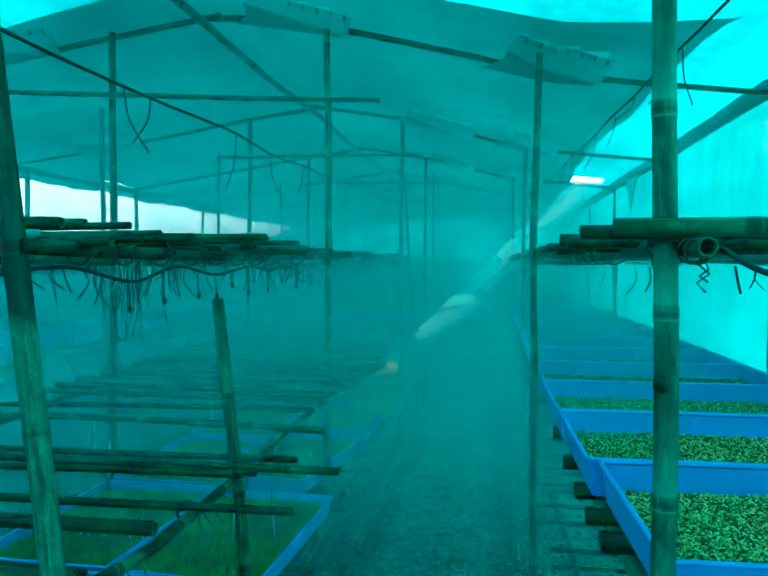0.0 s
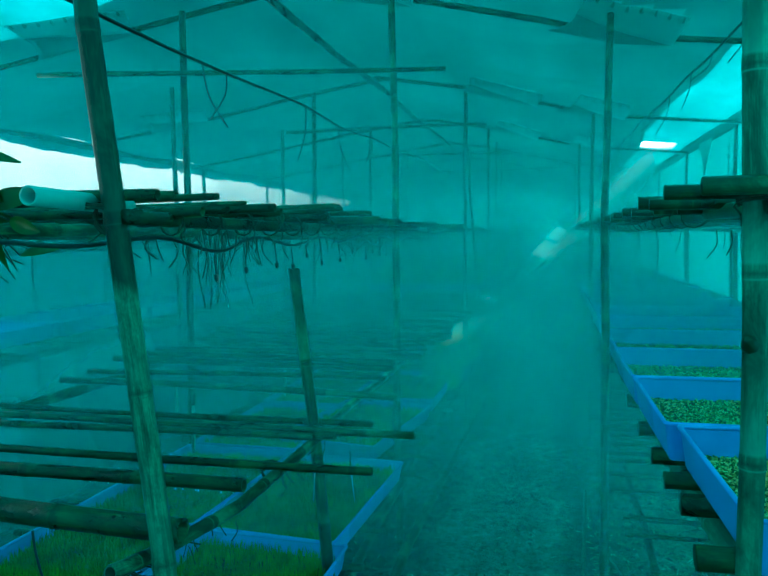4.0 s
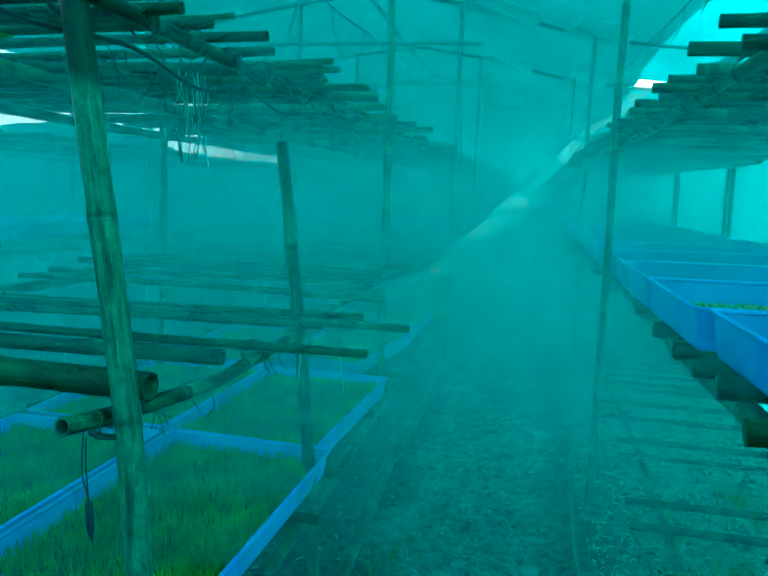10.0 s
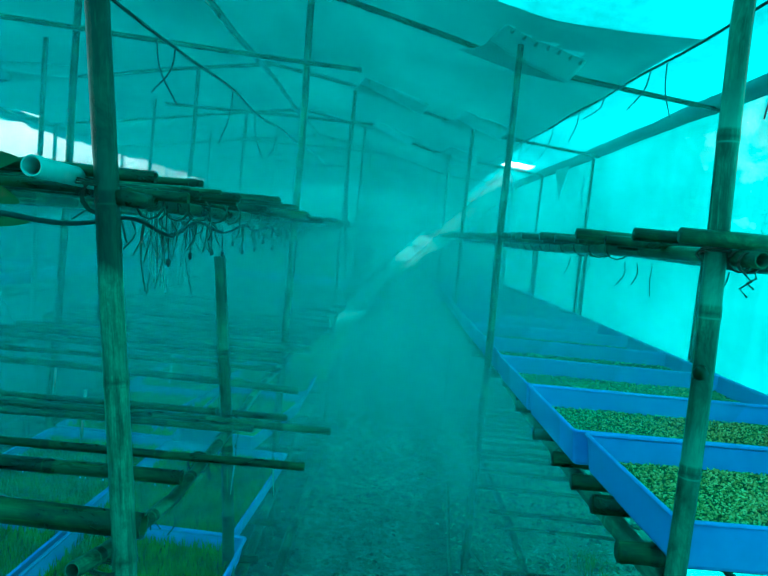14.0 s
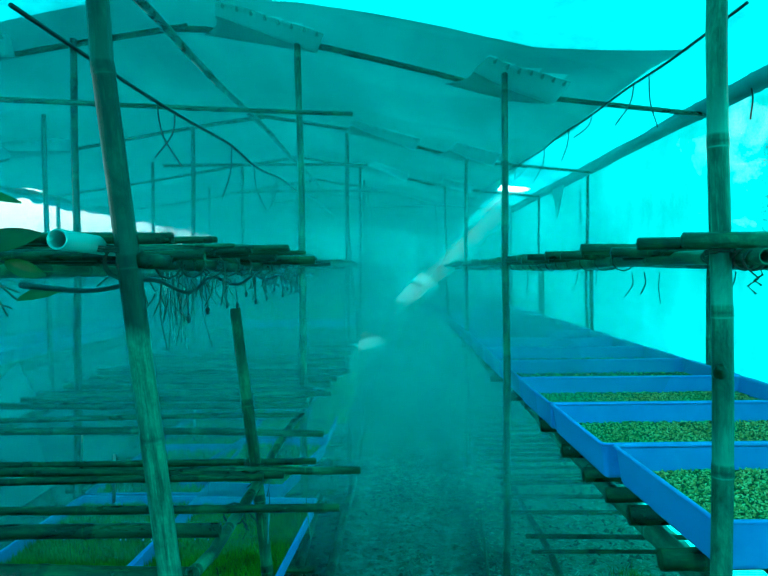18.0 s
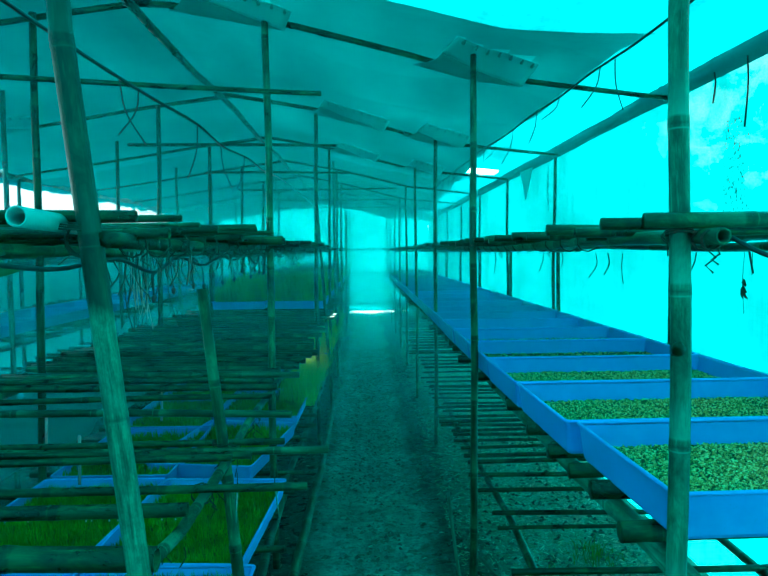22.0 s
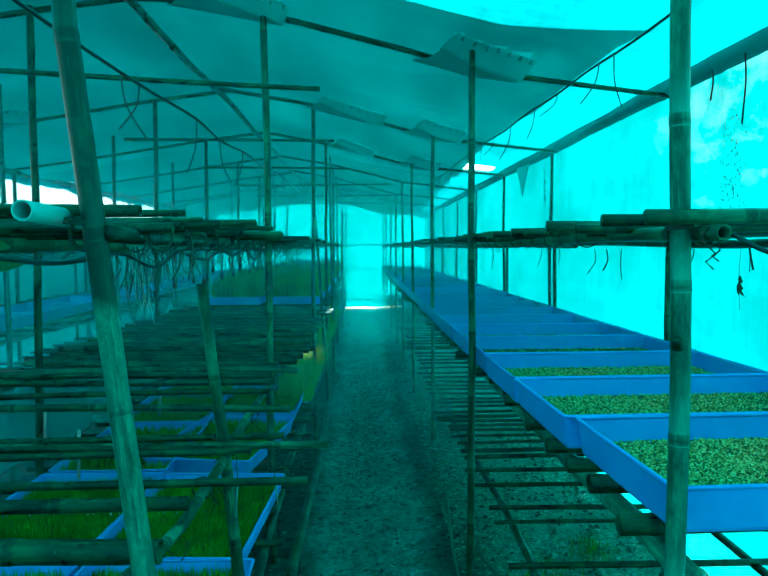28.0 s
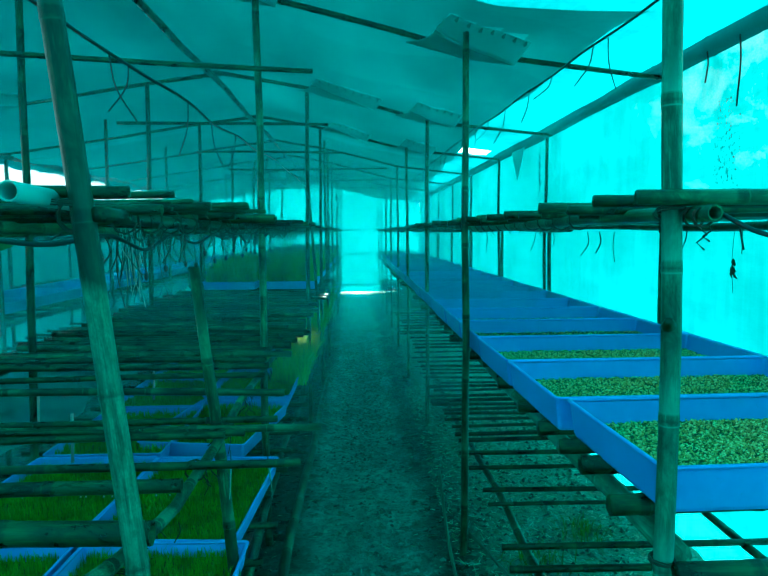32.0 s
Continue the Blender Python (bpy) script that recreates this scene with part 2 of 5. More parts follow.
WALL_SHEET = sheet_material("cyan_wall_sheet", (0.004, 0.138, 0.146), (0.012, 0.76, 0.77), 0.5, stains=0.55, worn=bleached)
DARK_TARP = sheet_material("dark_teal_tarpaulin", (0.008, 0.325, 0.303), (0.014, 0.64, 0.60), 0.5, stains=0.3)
END_SHEET = sheet_material("bright_end_sheet", (0.005, 0.32, 0.33), (0.02, 0.80, 0.82), 0.62, stains=0.25)
# clearer tarpaulin, added only to pass light onto the pads
PAD_LIGHT_PATCH = sheet_material("clear_tarp_lighting_pads", (0.01, 0.62, 0.60), (0.02, 0.62, 0.60), 0.62, stains=0.1)
PALE_PAD = sheet_material("pale_teal_sheet", (0.02, 0.80, 0.78), (0.14, 0.85, 0.82), 0.55, stains=0.25)
OUTER_SHEET = sheet_material("pale_outer_sheet", (0.16, 0.24, 0.25), (0.30, 0.42, 0.43), 0.5, stains=0.3)
WEST_SHEET = sheet_material("cyan_west_sheet", (0.005, 0.30, 0.27), (0.02, 0.72, 0.66), 0.66, stains=0.3)
# for the unseen near end: tint and clearness set to light front faces
UNSEEN_FILL_SHEET = sheet_material("unseen_fill_sheet", (0.10, 0.50, 0.49), (0.02, 0.80, 0.82), 0.6, stains=0.2)
EAVE_WRAP = sheet_material("eave_wrapping", (0.005, 0.40, 0.40), (0.02, 0.34, 0.34), 0.25, stains=0.45)


def soil_material():
    """Damp trodden soil, paler and drier along the worn path."""
    k = Mat("damp_dark_soil")
    a = k.noise(1.4, 6, 0.65)
    b = k.noise(24, 6, 0.75)
    sep = k.n.new("ShaderNodeSeparateXYZ")
    k.link(k.co.outputs["Object"], sep.inputs[0])
    off = k.math("ABSOLUTE", k.math("ADD", sep.outputs["X"], k.math("ADD", 0.20, k.math("MULTIPLY", k.math("SUBTRACT", a, 0.5), 0.4))))
    worn = k.ramp(off, (0.24, (1, 1, 1)), (0.37, (0, 0, 0)))
    c = k.ramp(b, (0.34, (0.018, 0.022, 0.014)), (0.52, (0.07, 0.08, 0.055)), (0.72, (0.30, 0.31, 0.22)))
    c2 = k.ramp(b, (0.36, (0.14, 0.17, 0.13)), (0.50, (0.42, 0.48, 0.38)), (0.64, (0.80, 0.86, 0.72)))
    # the path colour gets darker towards the near end
    damp = k.ramp(k.math("ADD", k.math("MULTIPLY", sep.outputs["Y"], 0.1), k.math("MULTIPLY", k.math("SUBTRACT", a, 0.5), 0.3)), (0.20, (0.55, 0.55, 0.55)), (0.42, (0.95, 0.95, 0.95)))
    c = k.mix(k.math("MULTIPLY", worn, damp), c, c2)
    c = k.mix(k.ramp(k.noise(4.5, 5, 0.7), (0.42, (0, 0, 0)), (0.65, (0.45, 0.45, 0.45))), c, (0.05, 0.055, 0.04))
    # pale litter under the east rack, also brightened to stand for light there
    litter = k.math("MULTIPLY", k.ramp(sep.outputs["X"], (0.30, (0, 0, 0)), (0.55, (1, 1, 1))), k.ramp(k.noise(55, 6, 0.85, distort=1.0), (0.36, (0.08, 0.08, 0.08)), (0.60, (0.9, 0.9, 0.9))))
    c = k.mix(litter, c, (0.52, 0.56, 0.38))
    k.bump(k.mix(0.65, a, b), 1.0, 0.05)
    return k.base(c, k.ramp(k.noise(9, 4, 0.6), (0.4, (0.2, 0.2, 0.2)), (0.62, (0.8, 0.8, 0.8))), spec=0.5)


def plain(name, col, rough, vary=0.15, scale=14.0, metal=0.0, spec=0.5):
    k = Mat(name)
    lo, hi = tuple(x * (1 - vary) for x in col), tuple(min(1, x * (1 + vary)) for x in col)
    c = k.ramp(k.noise(scale, 5, 0.7), (0.3, lo), (0.7, hi))
    k.bump(k.noise(scale * 5, 4, 0.6), 0.15, 0.002)
    return k.base(c, rough, metal, spec)


def scatter_material(name, *cols, rough=0.7):
    """For joined small pieces: each takes its own tone."""
    k = Mat(name)
    stops = [(i / (len(cols) - 1), c) for i, c in enumerate(cols)]
    return k.base(k.ramp(k.island(), *stops), rough, spec=0.3)


def leaf_material(name, dark, lit):
    k = Mat(name)
    k.n.remove(k.b)
    c = k.mix(k.ramp(k.noise(9, 3), (0.3, (0, 0, 0)), (0.7, (1, 1, 1))), dark, lit)
    c = k.mix(1.0, c, k.ramp(k.island(), (0, (0.7, 0.7, 0.7)), (1, (1.25, 1.2, 1.1))), "MULTIPLY")
    tr, di, gl = (k.n.new("ShaderNodeBsdf" + s) for s in ("Translucent", "Diffuse", "Glossy"))
    k.link(c, tr.inputs["Color"])
    k.link(c, di.inputs["Color"])
    gl.inputs["Roughness"].default_value = 0.4
    gl.inputs["Color"].default_value = (0.4, 0.4, 0.4, 1)
    m1, m2 = k.n.new("ShaderNodeMixShader"), k.n.new("ShaderNodeMixShader")
    m1.inputs[0].default_value, m2.inputs[0].default_value = 0.4, 0.1
    k.link(di.outputs[0], m1.inputs[1])
    k.link(tr.outputs[0], m1.inputs[2])
    k.link(m1.outputs[0], m2.inputs[1])
    k.link(gl.outputs[0], m2.inputs[2])
    k.link(m2.outputs[0], k.out.inputs["Surface"])
    return k.m


SOIL = soil_material()
PVC = plain("white_pvc", (0.32, 0.42, 0.38), 0.4, 0.08)
RUBBER = plain("black_rubber", (0.012, 0.013, 0.014), 0.45, 0.3)
TWINE = plain("dark_twine", (0.05, 0.045, 0.03), 0.9, 0.4, 60)
GRAIN = scatter_material("soaked_grain", (0.10, 0.08, 0.02), (0.72, 0.45, 0.13), (1.0, 0.84, 0.42), (0.62, 0.42, 0.12), (0.20, 0.14, 0.04))
GRAIN_BASE = plain("grain_layer", (0.07, 0.08, 0.02), 0.8, 0.5, 130)
GRASS = leaf_material("fodder_grass", (0.06, 0.22, 0.004), (0.22, 0.55, 0.012))
GRASS_BASE = plain("root_mat", (0.05, 0.09, 0.02), 0.9, 0.4, 60)
LEAF = leaf_material("glossy_leaf", (0.012, 0.055, 0.005), (0.045, 0.16, 0.012))
FRESH_LEAF = leaf_material("fresh_leaf", (0.04, 0.19, 0.01), (0.10, 0.36, 0.02))
STRAW = scatter_material("pale_straw", (0.12, 0.11, 0.05), (0.40, 0.38, 0.20), (0.70, 0.72, 0.46), (0.92, 0.92, 0.72), rough=0.45)
CHIPS = scatter_material("damp_leaf_chips", (0.03, 0.04, 0.03), (0.10, 0.12, 0.09), (0.20, 0.23, 0.17), (0.42, 0.46, 0.35), rough=0.35)
# grass with the sunbeam's yellow brightness put into its colour
SUNLIT_GRASS = leaf_material("grass_painted_sunlit", (0.30, 0.42, 0.03), (0.70, 0.80, 0.10))


def mist_material(name, density, colour=(0.2, 0.95, 0.94), fade_top=0.5, fade_side=0.0, rise=5.0, space="Generated"):
    """Fine water droplets: part of the light passes, the rest scatters both ways."""
    k = Mat(name)
    k.n.remove(k.b)
    sep = k.n.new("ShaderNodeSeparateXYZ")
    k.link(k.attr("drift") if space == "drift" else k.co.outputs["Generated"], sep.inputs[0])
    thin = lambda v: (v, v, v)
    if fade_top < 0:
        top = k.ramp(sep.outputs["Z"], (0.0, thin(1.0)), (0.30, thin(0.92)), (0.44, thin(0.66)), (0.62, thin(0.37)), (0.80, thin(0.14)), (1.0, thin(0.05)))
    else:
        top = k.math("MULTIPLY", k.math("SUBTRACT", 1.0, sep.outputs["Z"]), 1.0 / fade_top)
        top = k.math("MINIMUM", k.math("MAXIMUM", top, 0.0), 1.0)
    n = k.ramp(k.noise(0.9, 4, 0.55, distort=0.4), (0.25, (0.6, 0.6, 0.6)), (0.75, (1, 1, 1)))
    low = k.math("MINIMUM", k.math("MULTIPLY", k.math("MAXIMUM", sep.outputs["Z"], 0.0), rise), 1.0)
    f = k.math("MULTIPLY", k.math("MULTIPLY", k.math("MULTIPLY", top, low), n), density)
    if fade_side:
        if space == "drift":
            # the look of a sunbeam put into the density: sharp edge, slow fade
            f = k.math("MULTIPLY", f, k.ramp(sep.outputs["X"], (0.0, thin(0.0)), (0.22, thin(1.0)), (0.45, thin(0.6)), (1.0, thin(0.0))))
        else:
            e = k.math("MULTIPLY", k.math("MULTIPLY", sep.outputs["X"], k.math("SUBTRACT", 1.0, sep.outputs["X"])), 4.0)
            f = k.math("MULTIPLY", f, k.math("POWER", e, fade_side))
    tp, di, tl = (k.n.new("ShaderNodeBsdf" + s) for s in ("Transparent", "Diffuse", "Translucent"))
    for s in (di, tl):
        s.inputs["Color"].default_value = (*colour, 1)
    m1, m2 = k.n.new("ShaderNodeMixShader"), k.n.new("ShaderNodeMixShader")
    m1.inputs[0].default_value = 0.5
    k.link(di.outputs[0], m1.inputs[1])
    k.link(tl.outputs[0], m1.inputs[2])
    k.link(f, m2.inputs[0])
    k.link(tp.outputs[0], m2.inputs[1])
    k.link(m1.outputs[0], m2.inputs[2])
    k.link(m2.outputs[0], k.out.inputs["Surface"])
    return k.m


# ---- mesh helpers ----
def mesh_of(name, verts, faces, material, smooth=True):
    me = bpy.data.meshes.new(name)
    me.from_pydata([tuple(v) for v in verts], [], faces)
    me.materials.append(material)
    if smooth:
        me.polygons.foreach_set("use_smooth", [True] * len(me.polygons))
    me.update()
    return me


def part(name, me, parent=None, m=None, label=""):
    ob = new(name, me)
    if parent is not None:
        ob.parent = parent
    if m is not None:
        ob.matrix_basis = m
    return tagged(ob, label) if label else ob


def holder(name, label, category, at=(0, 0, 0), group="", kind=""):
    ob = new(name)
    ob.location = at
    ob.empty_display_size = 0.1
    return tagged(ob, label, category, group, kind)


def tube_data(points, radii, sides=8, hollow=False, start_v=0):
    """Rings along a path of points, closed at the ends; hollow: a bore is sunk into both ends."""
    pts = [Vector(p) for p in points]
    verts, faces = [], []
    rings = list(zip(pts, radii))
    tang = [(pts[min(i + 1, len(pts) - 1)] - pts[max(i - 1, 0)]).normalized() for i in range(len(pts))]
    if hollow:
        d0, d1 = tang[0], tang[-1]
        r0, r1 = radii[0], radii[-1]
        rings = [(pts[0] + d0 * min(0.05, r0 * 2), r0 * 0.62), (pts[0] + d0 * 0.001, r0 * 0.74)] + rings + [(pts[-1] - d1 * 0.001, r1 * 0.74), (pts[-1] - d1 * min(0.05, r1 * 2), r1 * 0.62)]
        tang = [d0, d0] + tang + [d1, d1]
    up = Vector((0, 0, 1)) if abs(tang[0].z) < 0.9 else Vector((0, 1, 0))
    for (p, r), d in zip(rings, tang):
        u = d.cross(up).normalized()
        v = d.cross(u)
        for s in range(sides):
            a = 2 * math.pi * s / sides
            verts.append(p + u * (math.cos(a) * r) + v * (math.sin(a) * r))
    n = len(rings)
    for i in range(n - 1):
        for s in range(sides):
            a, b = i * sides + s, i * sides + (s + 1) % sides
            faces.append((start_v + a, start_v + a + sides, start_v + b + sides, start_v + b))
    faces.append(tuple(start_v + s for s in range(sides)))
    faces.append(tuple(start_v + (n - 1) * sides + s for s in reversed(range(sides))))
    return verts, faces


def tube(name, points, radius, material, sides=8, hollow=False):
    radii = radius if isinstance(radius, (list, tuple)) else [radius] * len(points)
    return mesh_of(name, *tube_data(points, radii, sides, hollow), material)


def culm(name, path, r0, r1, material, sides=8, node=0.22, hollow=True, wobble=0.006, seed=0):
    """A bamboo pole along a path: tapering, with swollen joints and a slight wander."""
    rng = random.Random(seed)
    path = [Vector(p) for p in path]
    seg = [(b - a).length for a, b in zip(path, path[1:])]
    total = sum(seg)

    def at(s):
        for a, b, L in zip(path, path[1:], seg):
            if s <= L or b is path[-1]:
                return a.lerp(b, min(1.0, s / L))
            s -= L
        return path[-1]

    stops, radii = [0.0], [1.0]
    s = node * rng.uniform(0.2, 0.9)
    while s < total - 0.03:
        for ds, k in ((-0.012, 1.0), (-0.004, 1.08), (0.001, 1.02), (0.005, 1.06), (0.018, 0.99)):
            if 0 < s + ds < total:
                stops.append(s + ds)
                radii.append(k)
        step = node * rng.uniform(0.8, 1.2)
        if s + step < total - 0.03:
            stops.append(s + step * 0.5)
            radii.append(1.0)
        s += step
    stops.append(total)
    radii.append(1.0)
    ph = [rng.uniform(0, 6.28) for _ in range(4)]
    pts, rad = [], []
    for q, k in zip(stops, radii):
        w = Vector((math.sin(q * 2.3 + ph[0]) + 0.4 * math.sin(q * 7 + ph[1]), math.sin(q * 2.7 + ph[2]), math.sin(q * 2.1 + ph[3]))) * wobble
        d = (path[-1] - path[0]).normalized()
        w -= d * w.dot(d)
        pts.append(at(q) + w)
        rad.append(k * (r0 + (r1 - r0) * q / total))
    me = mesh_of(name, *tube_data(pts, rad, sides, hollow), material)
    ease = {1.0: 0.0, 1.08: 0.6, 1.02: 1.0, 1.06: 0.7, 0.99: 0.3}
    shift = rng.uniform(0, 50)
    along = [q + shift for q in stops]
    ring = [ease[k] for k in radii]
    if hollow:
        along = [along[0], along[0]] + along + [along[-1], along[-1]]
        ring = [1.0, 0.6] + ring + [0.6, 1.0]
        rad = [rad[0]] * 2 + rad + [rad[-1]] * 2
    co = []
    for s, r in zip(along, rad):
        for q in range(sides):
            co += [math.cos(2 * math.pi * q / sides) * r + shift, math.sin(2 * math.pi * q / sides) * r, s]
    me.attributes.new("pole", "FLOAT_VECTOR", "POINT").data.foreach_set("vector", co)
    me.attributes.new("joint", "FLOAT", "POINT").data.foreach_set("value", [k for k in ring for _ in range(sides)])
    return me


def twist(name, centre, r, axis, material=None, turns=4, thick=0.003, gap=0.006, tail=0.0, seed=0):
    """Twine wound round a pole."""
    rng = random.Random(seed)
    axis = Vector(axis).normalized()
    u = axis.cross(Vector((0.3, 0.5, 0.8))).normalized()
    v = axis.cross(u)
    pts = []
    for i in range(turns * 10 + 1):
        a = i / 10 * 2 * math.pi
        pts.append(Vector(centre) + (u * math.cos(a) + v * math.sin(a)) * (r + thick * 0.7) + axis * (gap * (i / 10 - turns / 2) + rng.uniform(-0.001, 0.001)))
    if tail:
        p = pts[-1]
        for j in range(1, 5):
            pts.append(p + Vector((rng.uniform(-0.01, 0.01), rng.uniform(-0.01, 0.01), -tail * j / 4)))
    return tube(name, pts, thick, material or TWINE, 5)


def zr(x):
    """Height of the roof frame across the house."""
    return float(np.interp(x, (-4.0, -2.6, -1.3, -0.6, 0.0, 0.35, 1.42), (2.40, 2.60, 2.81, 2.69, 2.54, 2.445, 2.33)))

# ---- the house: ground, sheets and frame ----
Y0, Y1 = -0.9, 17.9          # open end and far end
WEST, EAST = -4.0, 1.42      # side sheets


def grid_mesh(name, xs, ys, height, material):
    verts = [(x, y, height(x, y)) for y in ys for x in xs]
    w = len(xs)
    faces = [(j * w + i, j * w + i + 1, (j + 1) * w + i + 1, (j + 1) * w + i) for j in range(len(ys) - 1) for i in range(w - 1)]
    return mesh_of(name, verts, faces, material)


def ground_z(x, y):
    n = noise.noise((x * 2.2, y * 2.2, 0)) * 0.02 + noise.noise((x * 8, y * 8, 3)) * 0.010 + noise.noise((x * 21, y * 21, 5)) * 0.005
    path = math.exp(-((x + 0.12) / 0.28) ** 2)
    return n - 0.012 - 0.02 * path


def build_ground():
    xs = [-400, -60, -12, -6] + [WEST + i * 0.5 for i in range(5)] + [-1.8 + i * 0.045 for i in range(72)] + [2.2, 5, 12, 60, 400]
    ys = [-400, -60, -12, -4] + [-1.5 + i * 0.06 for i in range(160)] + [8.2 + i * 0.2 for i in range(52)] + [20, 24, 32, 80, 400]
    near = lambda x, y: ground_z(x, y) if -5 < x < 2 and -2 < y < 19 else -0.02
    g = part("ground", grid_mesh("ground", xs, ys, near, SOIL))
    tagged(g, "damp dark trodden soil with a worn path", "ground", kind="structure")


# pale pads under the inner sheet at the rafters: y, from x, to x
PADS = ((3.5, -1.05, -0.60), (3.5, 0.16, 0.58), (5.55, -0.55, -0.06), (5.55, 0.20, 0.57), (7.5, -0.5, -0.1), (7.5, 0.25, 0.6), (3.5, -2.6, -2.1), (5.55, -3.2, -2.75))


def side(y):
    return float(np.interp(y, (2.75, 3.2, 4.1, 5.5, 6.5, 7.5, 9.4, 12, 17.9), (1.14, 0.92, 0.90, 0.86, 0.84, 0.92, 0.95, 1.05, 1.2)))


def tarp_z(x, y, s):
    """Height of the inner sheet, sagging between the rafters."""
    bay = math.sin((y - 3.45) / 1.9 * math.pi) ** 2
    z = zr(x) + 0.028 - 0.055 * bay + 0.02 * noise.noise((x * 1.2, y * 1.2, 7)) + 0.05 * s ** 8
    return min(z, zr(x) + 0.05)


def build_sheets():
    rows = [Y0 + i * (Y1 - Y0) / 54 for i in range(55)]
    xs = [WEST + i * (EAST - WEST) / 40 for i in range(41)]

    def top(x, y):
        bay = math.sin((y - 3.45) / 1.9 * math.pi) ** 2
        return zr(x) + 0.075 - 0.03 * bay + 0.012 * noise.noise((x * 1.5, y * 1.5, 1))

    # a frayed tear: strands of sheet between slits that narrow towards the eave
    verts = [(x, y, top(x, y)) for y in rows for x in xs]
    w = len(xs)
    faces = [(j * w + i, j * w + i + 1, (j + 1) * w + i + 1, (j + 1) * w + i) for j in range(len(rows) - 1) for i in range(w - 1) if j != 24 or not 36 <= i <= 38]
    strands, x = [(xs[36], 0.93)], 0.93
    while x < 1.26:
        slit = 0.033 * (1 - (x - 0.93) / 0.35) ** 0.9
        strands.append((x + slit, min(x + 0.034, xs[39])))
        x += 0.034
    strands[-1] = (strands[-1][0], xs[39])
    for a, b in strands:
        o = len(verts)
        verts += [(q, y, top(q, y)) for y in (rows[24], rows[25]) for q in (a, b)]
        faces.append((o, o + 1, o + 3, o + 2))
    c = part("roof_sheet", mesh_of("roof_sheet", verts, faces, CANOPY))
    tagged(c, "cyan translucent plastic roof sheet with a tear over bamboo rafters", "roof", kind="structure")

    # the darker inner layer, hung under the roof from the first rafter on
    def front(x):
        return float(np.interp(x, (-4, -2.4, -1.4, -0.77, -0.31, 0.28, 0.7, 1.2), (3.45, 3.22, 3.12, 2.98, 2.89, 2.83, 2.78, 2.70)))

    verts, nx, ny = [], 110, 150
    for j in range(ny + 1):
        for i in range(nx + 1):
            s = i / nx
            y = 3.15 + (Y1 - 0.1 - 3.15) * (j / ny) ** 1.3
            x = WEST + 0.02 + (side(y) - WEST - 0.02) * s
            y = y + (front(x) - 3.15) * max(0.0, 1 - j / 26)
            verts.append((x, y, tarp_z(x, y, s)))
    faces = [(j * (nx + 1) + i, j * (nx + 1) + i + 1, (j + 1) * (nx + 1) + i + 1, (j + 1) * (nx + 1) + i) for j in range(ny) for i in range(nx)]

    # faces hidden above a pad, made clearer so that the pad looks bright
    def under_pad(f):
        x, y = sum(verts[q][0] for q in f) / 4, sum(verts[q][1] for q in f) / 4
        return any(p[1] + 0.05 < x < p[2] and -0.17 < y - p[0] + 0.20 * (p[2] - x) / (p[2] - p[1]) < -0.02 for p in PADS)

    me = mesh_of("inner_tarpaulin", verts, faces, DARK_TARP)
    me.materials.append(PAD_LIGHT_PATCH)
    me.polygons.foreach_set("material_index", [int(under_pad(f)) for f in faces])
    d = part("inner_tarpaulin", me)
    tagged(d, "dark teal shade tarpaulin sagging under the roof", "tarpaulin", kind="structure")

    def upright(name, p, q, z0, z1, material, label, n=60, hem=None, top=None):
        p, q = Vector((*p, 0)), Vector((*q, 0))
        side_v = (q - p).normalized().cross(Vector((0, 0, 1)))
        vs, rows_z = [], 14
        for k in range(rows_z + 1):
            for i in range(n + 1):
                b = p.lerp(q, i / n)
                low = z0 if hem is None else hem(b.y)
                high = z1 if top is None else top(b)
                z = low + (high - low) * k / rows_z
                off = 0.015 * noise.noise((b.x * 1.3 + b.y * 1.3, z * 1.1, 2)) + 0.006 * noise.noise((b.x * 5 + b.y * 5, z * 2, 4))
                vs.append((b.x + side_v.x * off, b.y + side_v.y * off, z))
        fs = [(k * (n + 1) + i, k * (n + 1) + i + 1, (k + 1) * (n + 1) + i + 1, (k + 1) * (n + 1) + i) for k in range(rows_z) for i in range(n)]
        w = part(name, mesh_of(name, vs, fs, material))
        return tagged(w, label, "wall", kind="structure")

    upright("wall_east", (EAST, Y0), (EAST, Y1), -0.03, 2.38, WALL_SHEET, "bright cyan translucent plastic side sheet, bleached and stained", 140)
    upright("wall_north", (WEST, Y1), (EAST, Y1), 0.03, 2.62, END_SHEET, "bright cyan plastic sheet closing the far end", top=lambda b: zr(b.x) + 0.07)
    # added out of view: cuts white daylight and lights the near things
    upright("wall_south", (EAST, Y0), (WEST, Y0), -0.05, 2.5, UNSEEN_FILL_SHEET, "unseen thin cyan sheet added behind the view to filter the light", 60, top=lambda b: zr(b.x) + 0.07)
    upright("outer_sheet", (WEST - 0.9, Y0), (WEST - 0.9, Y1), 0.9, 2.95, OUTER_SHEET, "pale bleached plastic sheet of the neighbouring house", 40)
    upright("valance", (WEST + 0.05, Y0), (WEST + 0.05, Y1), 2.25, 2.42, CANOPY, "ragged edge of cyan roof sheet hanging under the eave", 160, hem=lambda y: 2.29 + 0.05 * noise.noise((y * 2.1, 0, 4)) + 0.03 * noise.noise((y * 7, 3, 4)))
